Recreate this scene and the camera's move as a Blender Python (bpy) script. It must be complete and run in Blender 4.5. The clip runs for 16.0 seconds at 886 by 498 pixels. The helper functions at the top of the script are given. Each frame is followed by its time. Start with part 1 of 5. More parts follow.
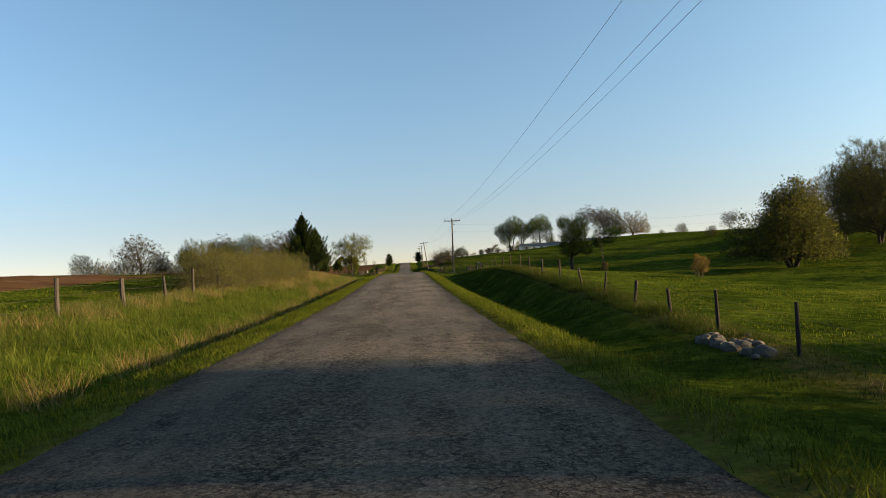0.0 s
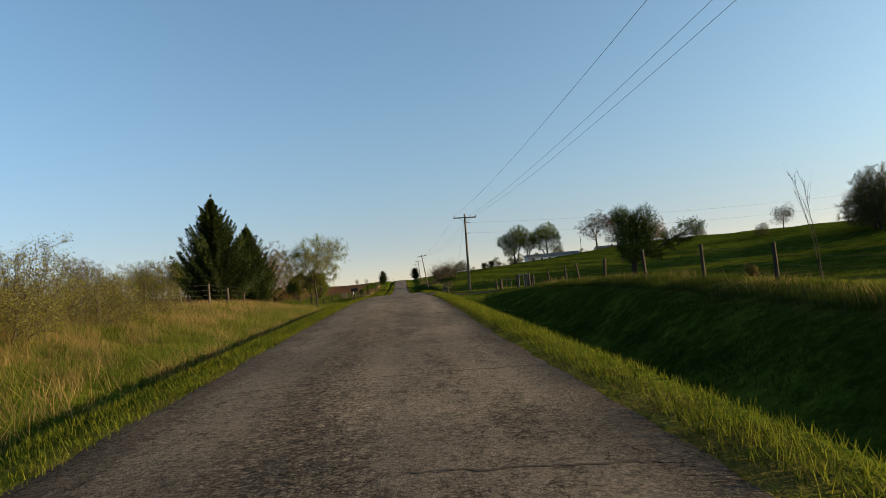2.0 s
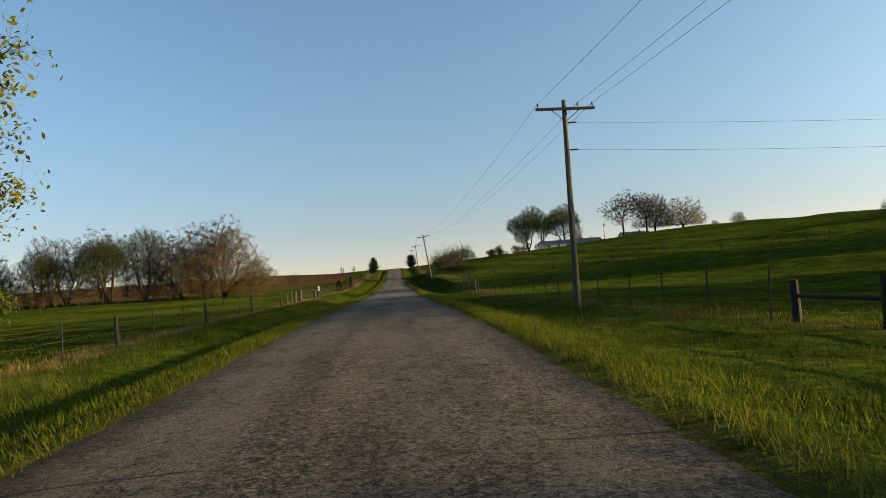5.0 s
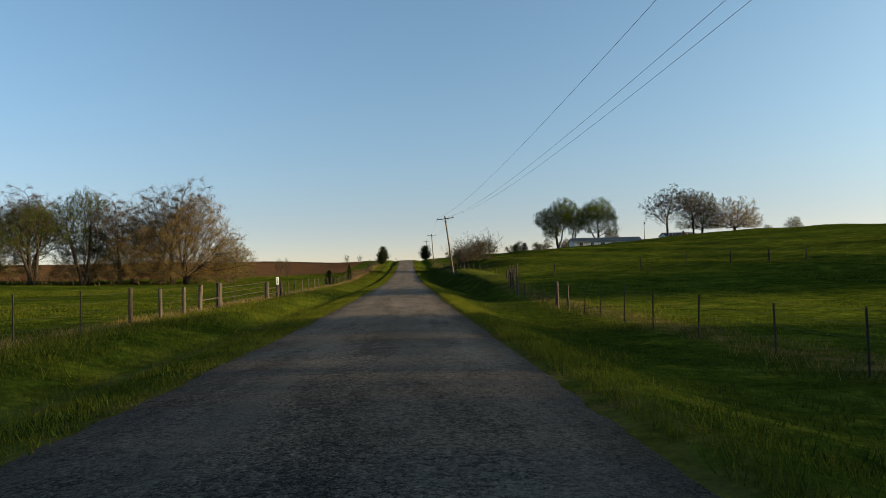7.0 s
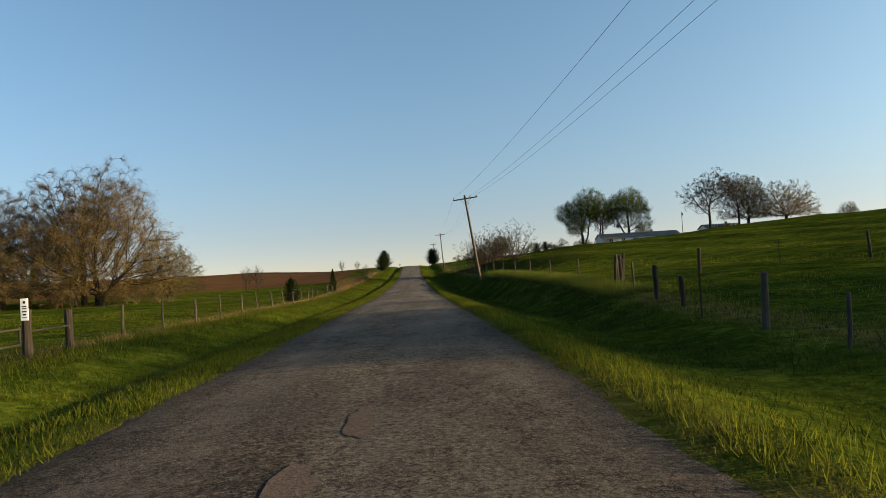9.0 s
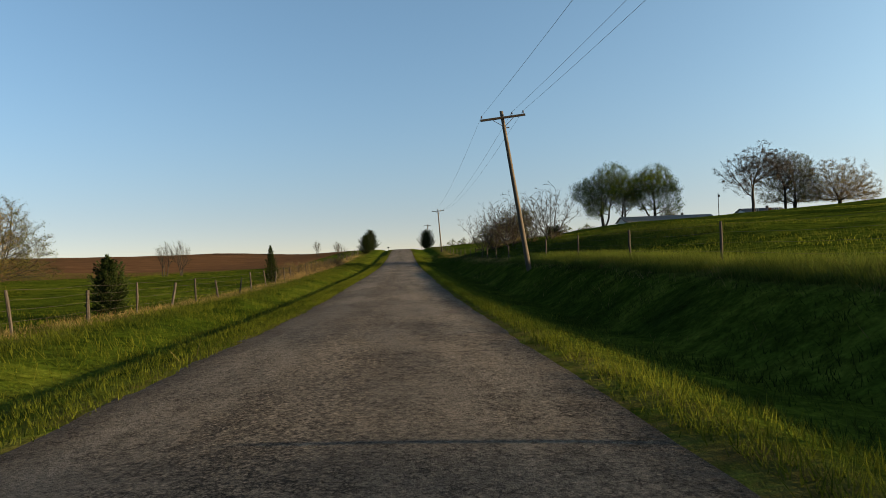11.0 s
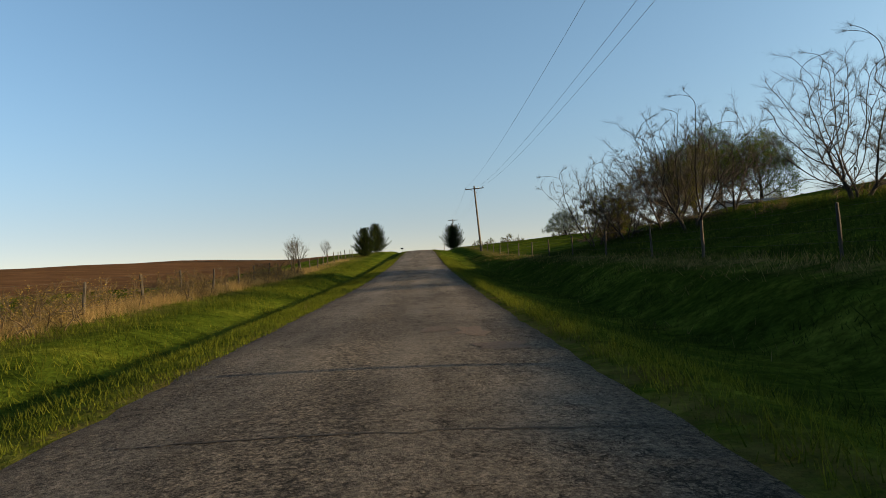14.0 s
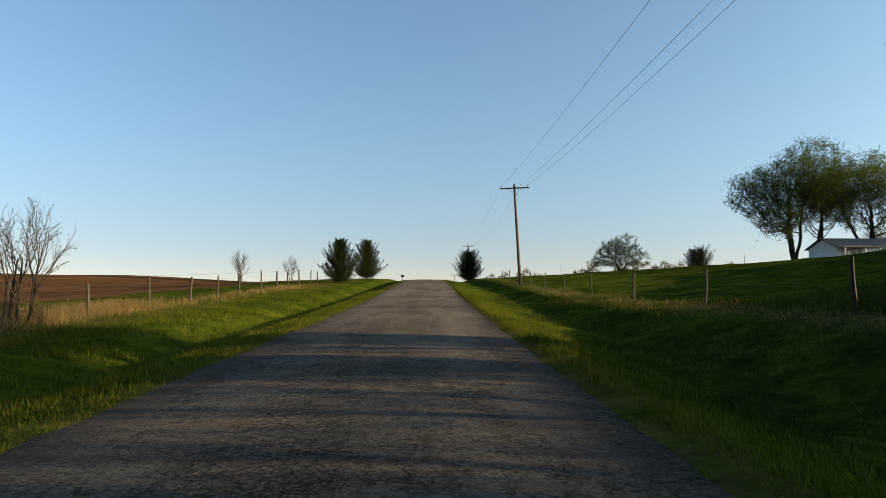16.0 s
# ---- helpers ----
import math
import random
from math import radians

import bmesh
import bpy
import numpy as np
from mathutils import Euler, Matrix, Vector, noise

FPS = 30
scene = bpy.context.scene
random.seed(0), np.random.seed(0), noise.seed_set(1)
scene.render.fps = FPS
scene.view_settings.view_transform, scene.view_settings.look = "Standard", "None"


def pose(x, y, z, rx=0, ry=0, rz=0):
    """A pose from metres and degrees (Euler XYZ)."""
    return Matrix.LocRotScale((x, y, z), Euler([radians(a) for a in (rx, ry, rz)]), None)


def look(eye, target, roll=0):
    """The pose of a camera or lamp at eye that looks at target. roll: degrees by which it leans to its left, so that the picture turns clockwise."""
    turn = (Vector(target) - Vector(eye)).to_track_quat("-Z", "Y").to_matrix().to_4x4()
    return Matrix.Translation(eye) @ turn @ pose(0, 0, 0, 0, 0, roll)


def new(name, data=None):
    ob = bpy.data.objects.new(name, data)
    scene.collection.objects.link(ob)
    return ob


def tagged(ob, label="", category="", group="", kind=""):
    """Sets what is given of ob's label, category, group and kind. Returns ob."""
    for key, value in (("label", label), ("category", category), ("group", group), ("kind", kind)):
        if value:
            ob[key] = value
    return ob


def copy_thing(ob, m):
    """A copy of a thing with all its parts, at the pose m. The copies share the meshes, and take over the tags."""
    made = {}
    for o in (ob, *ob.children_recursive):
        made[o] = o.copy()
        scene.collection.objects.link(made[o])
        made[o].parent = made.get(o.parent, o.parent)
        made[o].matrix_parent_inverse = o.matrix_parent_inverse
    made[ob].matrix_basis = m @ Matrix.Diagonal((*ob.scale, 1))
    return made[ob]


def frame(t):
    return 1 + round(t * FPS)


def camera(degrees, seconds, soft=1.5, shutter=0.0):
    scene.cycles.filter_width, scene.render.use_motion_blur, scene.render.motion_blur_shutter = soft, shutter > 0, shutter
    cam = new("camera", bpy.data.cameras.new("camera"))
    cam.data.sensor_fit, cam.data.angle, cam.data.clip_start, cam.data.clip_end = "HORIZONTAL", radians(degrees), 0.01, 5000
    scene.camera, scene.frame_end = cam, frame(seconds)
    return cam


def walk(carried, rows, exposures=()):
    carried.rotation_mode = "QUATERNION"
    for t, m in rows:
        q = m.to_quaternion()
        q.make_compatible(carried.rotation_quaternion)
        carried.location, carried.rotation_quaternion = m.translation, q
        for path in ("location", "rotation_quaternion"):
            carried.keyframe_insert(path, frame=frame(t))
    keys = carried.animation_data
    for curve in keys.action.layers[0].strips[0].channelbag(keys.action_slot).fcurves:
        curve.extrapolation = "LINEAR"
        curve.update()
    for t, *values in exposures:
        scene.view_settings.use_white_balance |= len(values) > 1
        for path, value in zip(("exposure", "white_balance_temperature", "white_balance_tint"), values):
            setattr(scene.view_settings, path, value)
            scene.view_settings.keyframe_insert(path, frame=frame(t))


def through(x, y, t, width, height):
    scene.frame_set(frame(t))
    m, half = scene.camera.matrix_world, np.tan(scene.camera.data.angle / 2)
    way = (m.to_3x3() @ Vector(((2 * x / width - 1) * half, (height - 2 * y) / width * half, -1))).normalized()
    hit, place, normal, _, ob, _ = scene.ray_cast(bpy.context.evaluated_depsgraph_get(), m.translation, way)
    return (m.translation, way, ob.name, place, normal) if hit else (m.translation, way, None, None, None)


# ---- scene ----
cam = camera(66.0, 16.0, soft=0.9)


def car_view(x, y, z, yaw, pitch, lean):
    """The camera behind the windscreen: yaw to the left, pitch up, lean to the right, in degrees."""
    return pose(x, y, z, 90 + pitch, 0, yaw) @ pose(0, 0, 0, 0, 0, -lean)


# seconds, place, yaw, pitch, lean
ROWS = [
    (0.0, -0.030, -12.65, 1.338, -3.16, 1.33, 3.28),
    (0.5, 0.021, -4.45, 1.292, -3.84, 1.46, 3.07),
    (1.0, 0.029, 3.76, 1.260, -3.93, 2.17, 4.29),
    (1.5, 0.020, 11.98, 1.294, -3.92, 2.11, 6.39),
    (2.0, -0.013, 20.18, 1.409, -3.68, 2.67, 5.33),
    (2.5, -0.063, 28.25, 1.461, -3.09, 2.93, 4.46),
    (3.0, -0.104, 36.21, 1.590, -4.12, 2.73, 3.52),
    (3.5, -0.103, 44.12, 1.708, -3.62, 2.46, 5.08),
    (4.0, -0.107, 52.09, 1.821, -4.18, 2.59, 5.10),
    (4.2, -0.110, 55.28, 1.831, -4.10, 2.38, 5.01),
    (6.3, -0.038, 89.03, 1.753, -4.41, 1.38, 2.91),
    (6.5, -0.021, 92.19, 1.681, -3.83, 1.33, 2.11),
    (7.0, 0.021, 100.10, 1.554, -2.99, 1.32, 1.54),
    (7.5, 0.069, 108.07, 1.327, -2.22, 1.52, 1.18),
    (8.0, 0.084, 116.13, 1.171, -2.39, 1.90, 2.69),
    (8.5, 0.023, 124.25, 1.060, -2.22, 1.51, 3.51),
    (8.7, -0.011, 127.49, 1.041, -2.58, 2.01, 3.56),
    (10.8, -0.004, 162.02, 0.797, -2.30, 0.20, 3.00),
    (11.0, 0.001, 165.47, 0.763, -3.29, 0.72, 2.27),
    (11.5, 0.012, 174.10, 0.672, -2.55, 1.54, 0.01),
    (12.0, 0.047, 182.71, 0.592, -2.58, 1.56, 1.12),
    (12.5, 0.062, 191.27, 0.569, -2.66, 1.97, 0.68),
    (13.0, 0.040, 199.80, 0.619, -1.73, 2.15, 1.36),
    (13.5, 0.026, 208.34, 0.692, -0.80, 1.68, 2.84),
    (14.0, 0.025, 216.90, 0.772, -1.67, 1.13, 3.29),
    (14.5, 0.023, 225.43, 0.829, -2.16, 1.74, 2.51),
    (15.0, -0.002, 233.91, 0.900, -0.98, 2.31, 1.32),
    (15.5, 0.024, 242.41, 1.033, -1.37, 2.66, 1.82),
    (16.0, 0.082, 250.90, 1.170, -1.06, 3.86, -0.12),
]
walk(cam, [(t, car_view(*row)) for t, *row in ROWS], exposures=[(0.0, 2.12, 7900, 10), (1.5, 1.96, 7900, 10), (13.0, 1.94, 7900, 10), (15.0, 2.03, 7900, 10), (16.0, 2.10, 7900, 10)])

# ---- sky, sun ----
SUN_SIDE, SUN_UP = radians(98), radians(9.6)      # clockwise from straight ahead, above the horizon
world = bpy.data.worlds.new("sky")
scene.world = world
world.use_nodes = True
wn = world.node_tree.nodes
wn.clear()
back = wn.new("ShaderNodeBackground")
back.inputs["Strength"].default_value = 0.1
layers = []
for air, dust, ozone, weight in ((0.4, 0.2, 3.0, (0.800, 0.500, 0.345)), (0.8, 7.0, 6.0, (0.800, 0.940, 0.710))):      # clear upper air, dusty evening haze
    sky = wn.new("ShaderNodeTexSky")
    sky.sky_type, sky.sun_disc = "NISHITA", False
    sky.sun_elevation, sky.sun_rotation = SUN_UP, SUN_SIDE
    sky.air_density, sky.dust_density, sky.ozone_density = air, dust, ozone
    part_of = wn.new("ShaderNodeMix")
    part_of.data_type, part_of.blend_type = "RGBA", "MULTIPLY"
    part_of.inputs[0].default_value, part_of.inputs[7].default_value = 1.0, (*weight, 1)
    world.node_tree.links.new(sky.outputs[0], part_of.inputs[6])
    layers.append(part_of.outputs[2])
both = wn.new("ShaderNodeMix")
both.data_type, both.blend_type = "RGBA", "ADD"
both.inputs[0].default_value = 1.0
world.node_tree.links.new(layers[0], both.inputs[6])
world.node_tree.links.new(layers[1], both.inputs[7])
wout = wn.new("ShaderNodeOutputWorld")
world.node_tree.links.new(both.outputs[2], back.inputs[0])
world.node_tree.links.new(back.outputs[0], wout.inputs[0])
sun = new("sun", bpy.data.lights.new("sun", "SUN"))
sun.data.energy, sun.data.angle, sun.data.color = 4.2, radians(0.6), (1.0, 0.76, 0.48)
sun_from = Vector((math.sin(SUN_SIDE) * math.cos(SUN_UP), math.cos(SUN_SIDE) * math.cos(SUN_UP), math.sin(SUN_UP)))
sun.matrix_world = look(sun_from * 200, (0, 0, 0))


# ---- lie of the land ----
ROAD_L, ROAD_R = -3.06, 1.88


def knots(*pairs):
    """A smooth run of heights along the road from (distance, height) pairs."""
    ys, zs = np.array(pairs[0::2], float), np.array(pairs[1::2], float)

    def run(y):
        y = np.asarray(y, float)
        return sum(np.interp(y + o, ys, zs) for o in (-9, -6, -3, 0, 3, 6, 9)) / 7
    return run


road_run = knots(-400, 0.5, -40, 0.1, -10, 0.05, 10, 0.02, 30, 0.22, 50, 0.53, 65, 0.62, 80, 0.56, 95, 0.42, 110, 0.04, 130, -0.23,
                 160, -0.44, 190, -0.72, 210, -0.53, 230, -0.40, 250, -0.10, 270, 0.42, 290, 1.10, 310, 1.95, 330, 2.75, 350, 3.4,
                 366, 3.72, 385, 3.75, 420, 3.0, 500, -1.0, 700, -4, 3000, -10)
DITCH_L = knots(-400, 0.45, 50, 0.56, 66, 0.75, 77, 1.2, 90, 0.45, 110, 0.2, 150, 0.28, 195, 0.36, 215, 0.38, 400, 0.35)      # below the road
DITCH_R = knots(-400, 0.8, 0, 1.3, 20, 1.4, 40, 1.2, 54, 0.95, 64, 0.25, 76, 0.25, 90, 0.5, 120, 0.6, 160, 0.6, 235, 0.6, 270, 0.45, 400, 0.35)
SECTIONS = [
    (-2000, knots(-400, 2, 400, 0, 900, -8)),
    (-400, knots(-400, 4, 100, 4.5, 300, 6, 420, 7, 600, 3, 1500, -6)),
    (-150, knots(-400, 4, 100, 3, 200, 3.5, 300, 4.7, 420, 6.2, 600, 3, 1500, -6)),
    (-60, knots(-400, 2, -20, 2.5, 40, 3.5, 80, 3.0, 130, 0.6, 211, 0.2, 260, 1.0, 300, 2.4, 370, 4.5, 430, 5, 600, 1, 1500, -6)),
    (-30, knots(-400, 1.5, -20, 1.5, 40, 2.4, 70, 1.9, 100, 0.3, 150, -0.25, 211, -0.5, 235, -0.2, 260, 0.2, 300, 1.2, 370, 3.4, 430, 3.8, 600, 0, 1500, -6)),
    (-9.5, knots(-400, 0.6, -20, 0.2, 20, 0.6, 40, 1.1, 62, 1.2, 78, 0.15, 95, 0.0, 120, -0.15, 146, -0.45, 183, -0.72, 200, -0.95, 212, -0.85, 227, -0.42, 250, 0.0, 268, 0.4,
                 300, 1.8, 330, 3.0, 370, 4.0, 420, 3.6, 600, -1, 1500, -6)),
]
RIGHT = [
    (8.6, knots(-400, -1, -20, -1.7, 0, -1.45, 6, -1.25, 10, -0.65, 14, -0.25, 22, -0.1, 27, 0.05, 32, 0.48, 40, 0.88, 52, 0.82, 62, 0.55, 72, 0.25, 97, -0.15, 112, -0.6, 147, -0.75, 165, 0.0, 178, 0.2, 190, 0.32, 203, 0.48,
                216, 0.37, 224, 0.30, 232, 0.33, 239, 0.36, 247, 0.55, 260, 0.75, 277, 0.8, 300, 1.5, 330, 2.9, 370, 4.1, 420, 3.6, 600, -1, 1500, -6)),
    (18, knots(-400, -0.5, -20, -1.8, 0, -1.5, 10, -1.1, 20, -0.75, 40, -0.1, 52, -0.1, 60, -0.35, 72, -0.45, 99, -0.7, 130, -0.8, 147, -0.4, 160, 0.2, 175, 0.5, 190, 1.05, 203, 1.9,
              215, 2.5, 224, 2.35, 231, 2.0, 239, 2.15, 247, 2.85, 255, 3.0, 262, 2.8, 272, 1.9, 285, 1.7, 300, 2.2, 330, 3.5, 370, 4.55, 420, 4, 600, -1, 1500, -6)),
    (30, knots(-400, 0, -20, -1.9, 20, -1.6, 60, -1.5, 99, -1.5, 130, -1.0, 160, 0.7, 190, 1.6, 220, 3.0, 245, 4.1, 265, 4.5, 290, 4.2, 305, 3.9, 330, 4.3, 370, 5.2,
               420, 4.6, 600, -1, 1500, -6)),
    (60, knots(-400, 1, -20, -0.6, 60, -1, 100, -0.5, 150, 0.8, 200, 3.5, 250, 5.5, 300, 5.8, 357, 6.8, 420, 6.2, 600, 0, 1500, -6)),
    (120, knots(-400, 3, -20, 2.5, 60, 3, 100, 4.8, 140, 6.6, 170, 7.0, 220, 7.8, 272, 9.4, 347, 11.5, 420, 11, 600, 4, 1500, -6)),
    (400, knots(-400, 2, 0, 3, 200, 6, 420, 8, 600, 4, 1500, -6)),
    (2000, knots(-400, 2, 400, 0, 900, -8)),
]


def ground_z(x, y):
    """Height of the ground, also for arrays."""
    x, y = np.broadcast_arrays(np.asarray(x, float), np.asarray(y, float))
    r = road_run(y)
    cuts = [(sx, f(y)) for sx, f in SECTIONS]
    dl, dr = DITCH_L(y), DITCH_R(y)
    cuts += [(-6.4, r - dl + 0.40), (-5.0, r - dl), (-4.6, r - dl), (-4.15, r - 0.10), (ROAD_L, r - 0.02), (ROAD_R, r - 0.02), (2.15, r + 0.03), (2.7, r - 0.02), (3.6, r - 0.02 - 0.55 * dr), (4.9, r - dr), (5.5, r - dr)]
    top = RIGHT[0][1](y)
    cuts += [(7.1, r - dr + np.where(top > r - dr, 0.76, 0.5) * (top - r + dr))]
    cuts += [(sx, f(y)) for sx, f in RIGHT]
    z = np.full(x.shape, 0.0)
    for (x0, z0), (x1, z1) in zip(cuts, cuts[1:]):
        m = (x >= x0) & (x < x1)
        f = (x - x0) / (x1 - x0)
        if x1 - x0 > 2:
            f = f * f * (3 - 2 * f) * 0.5 + f * 0.5
        z = np.where(m, z0 + (z1 - z0) * f, z)
    return z

# ---- materials ----
def material(name, rough=0.9, spec=0.3):
    m = bpy.data.materials.new(name)
    m.use_nodes = True
    n, l = m.node_tree.nodes, m.node_tree.links
    b = n["Principled BSDF"]
    b.inputs["Roughness"].default_value = rough
    b.inputs["Specular IOR Level"].default_value = spec
    return m, n, l, b


def ramp(n, stops, mode="LINEAR"):
    r = n.new("ShaderNodeValToRGB")
    r.color_ramp.interpolation = mode
    e = r.color_ramp.elements
    while len(e) < len(stops):
        e.new(0.5)
    for k, (p, c) in zip(e, stops):
        k.position, k.color = p, (*c, 1) if len(c) == 3 else c
    return r


def noise_node(n, l, scale, detail=4, rough=0.55, vector=None, distort=0.0):
    t = n.new("ShaderNodeTexNoise")
    t.inputs["Scale"].default_value, t.inputs["Detail"].default_value = scale, detail
    t.inputs["Roughness"].default_value, t.inputs["Distortion"].default_value = rough, distort
    if vector:
        l.new(vector, t.inputs["Vector"])
    return t


def mix(n, l, kind, fac, a, b):
    x = n.new("ShaderNodeMix")
    x.data_type, x.blend_type = "RGBA", kind
    for sock, val in ((x.inputs[0], fac), (x.inputs[6], a), (x.inputs[7], b)):
        if hasattr(val, "is_linked"):
            l.new(val, sock)
        elif isinstance(val, tuple):
            sock.default_value = (*val, 1)
        else:
            sock.default_value = val
    return x.outputs[2]


def stretched(n, l, sx, sy, sz=1.0):
    g = n.new("ShaderNodeNewGeometry")
    m = n.new("ShaderNodeMapping")
    m.inputs["Scale"].default_value = (sx, sy, sz)
    l.new(g.outputs["Position"], m.inputs["Vector"])
    return m.outputs[0]


def bump(n, l, b, height, strength, dist):
    k = n.new("ShaderNodeBump")
    k.inputs["Strength"].default_value, k.inputs["Distance"].default_value = strength, dist
    l.new(height, k.inputs["Height"])
    l.new(k.outputs[0], b.inputs["Normal"])
    return k


def ground_material():
    m, n, l, b = material("meadow_and_field", 1.0, 0.0)
    p = stretched(n, l, 1, 1)
    big = noise_node(n, l, 0.045, 5, 0.6, p)
    mid = noise_node(n, l, 0.5, 6, 0.65, p)
    fine = noise_node(n, l, 9.0, 4, 0.7, p)
    g1 = ramp(n, [(0.3, (0.012, 0.022, 0.005)), (0.52, (0.031, 0.048, 0.008)), (0.72, (0.066, 0.080, 0.015))])
    l.new(mid.outputs[0], g1.inputs[0])
    g2 = ramp(n, [(0.3, (0.55, 0.62, 0.55)), (0.7, (1.35, 1.25, 1.1))])
    l.new(big.outputs[0], g2.inputs[0])
    col = mix(n, l, "MULTIPLY", 1.0, g1.outputs[0], g2.outputs[0])
    g3 = ramp(n, [(0.3, (0.5, 0.5, 0.5)), (0.7, (1.4, 1.4, 1.3))])
    l.new(fine.outputs[0], g3.inputs[0])
    col = mix(n, l, "MULTIPLY", 0.8, col, g3.outputs[0])
    clod = noise_node(n, l, 2.6, 4, 0.6, p)
    g4 = ramp(n, [(0.34, (0.55, 0.58, 0.55)), (0.66, (1.38, 1.34, 1.28))])
    l.new(clod.outputs[0], g4.inputs[0])
    col = mix(n, l, "MULTIPLY", 0.9, col, g4.outputs[0])
    straw_mask = n.new("ShaderNodeAttribute")
    straw_mask.attribute_name = "straw"
    sn = noise_node(n, l, 1.6, 5, 0.7, p)
    sm = n.new("ShaderNodeMath")
    sm.operation = "MULTIPLY"
    sr = ramp(n, [(0.35, (0, 0, 0)), (0.6, (1, 1, 1))])
    l.new(sn.outputs[0], sr.inputs[0])
    l.new(straw_mask.outputs["Fac"], sm.inputs[0])
    l.new(sr.outputs[0], sm.inputs[1])
    col = mix(n, l, "MIX", sm.outputs[0], col, (0.128, 0.086, 0.036))
    # ploughed soil
    row = n.new("ShaderNodeTexWave")
    row.inputs["Scale"].default_value, row.inputs["Distortion"].default_value = 0.35, 1.5
    row.bands_direction = "Y"
    l.new(p, row.inputs["Vector"])
    s1 = ramp(n, [(0.25, (0.034, 0.018, 0.010)), (0.6, (0.084, 0.046, 0.025)), (0.85, (0.14, 0.086, 0.048))])
    sx = stretched(n, l, 0.12, 0.9)
    streak = noise_node(n, l, 1.0, 6, 0.65, sx)
    l.new(streak.outputs[0], s1.inputs[0])
    soil = n.new("ShaderNodeAttribute")
    soil.attribute_name = "soil"
    wob = n.new("ShaderNodeMath")
    wob.operation = "MULTIPLY_ADD"
    l.new(mid.outputs[0], wob.inputs[0])
    wob.inputs[1].default_value = 0.8
    sub = n.new("ShaderNodeMath")
    sub.operation = "SUBTRACT"
    l.new(soil.outputs["Fac"], wob.inputs[2])
    l.new(wob.outputs[0], sub.inputs[0])
    sub.inputs[1].default_value = 0.4
    edge = ramp(n, [(0.42, (0, 0, 0)), (0.58, (1, 1, 1))])
    l.new(sub.outputs[0], edge.inputs[0])
    col = mix(n, l, "MIX", edge.outputs[0], col, s1.outputs[0])
    l.new(col, b.inputs["Base Color"])
    h = mix(n, l, "ADD", 0.5, mid.outputs[0], fine.outputs[0])
    bump(n, l, b, h, 0.9, 0.12)
    return m


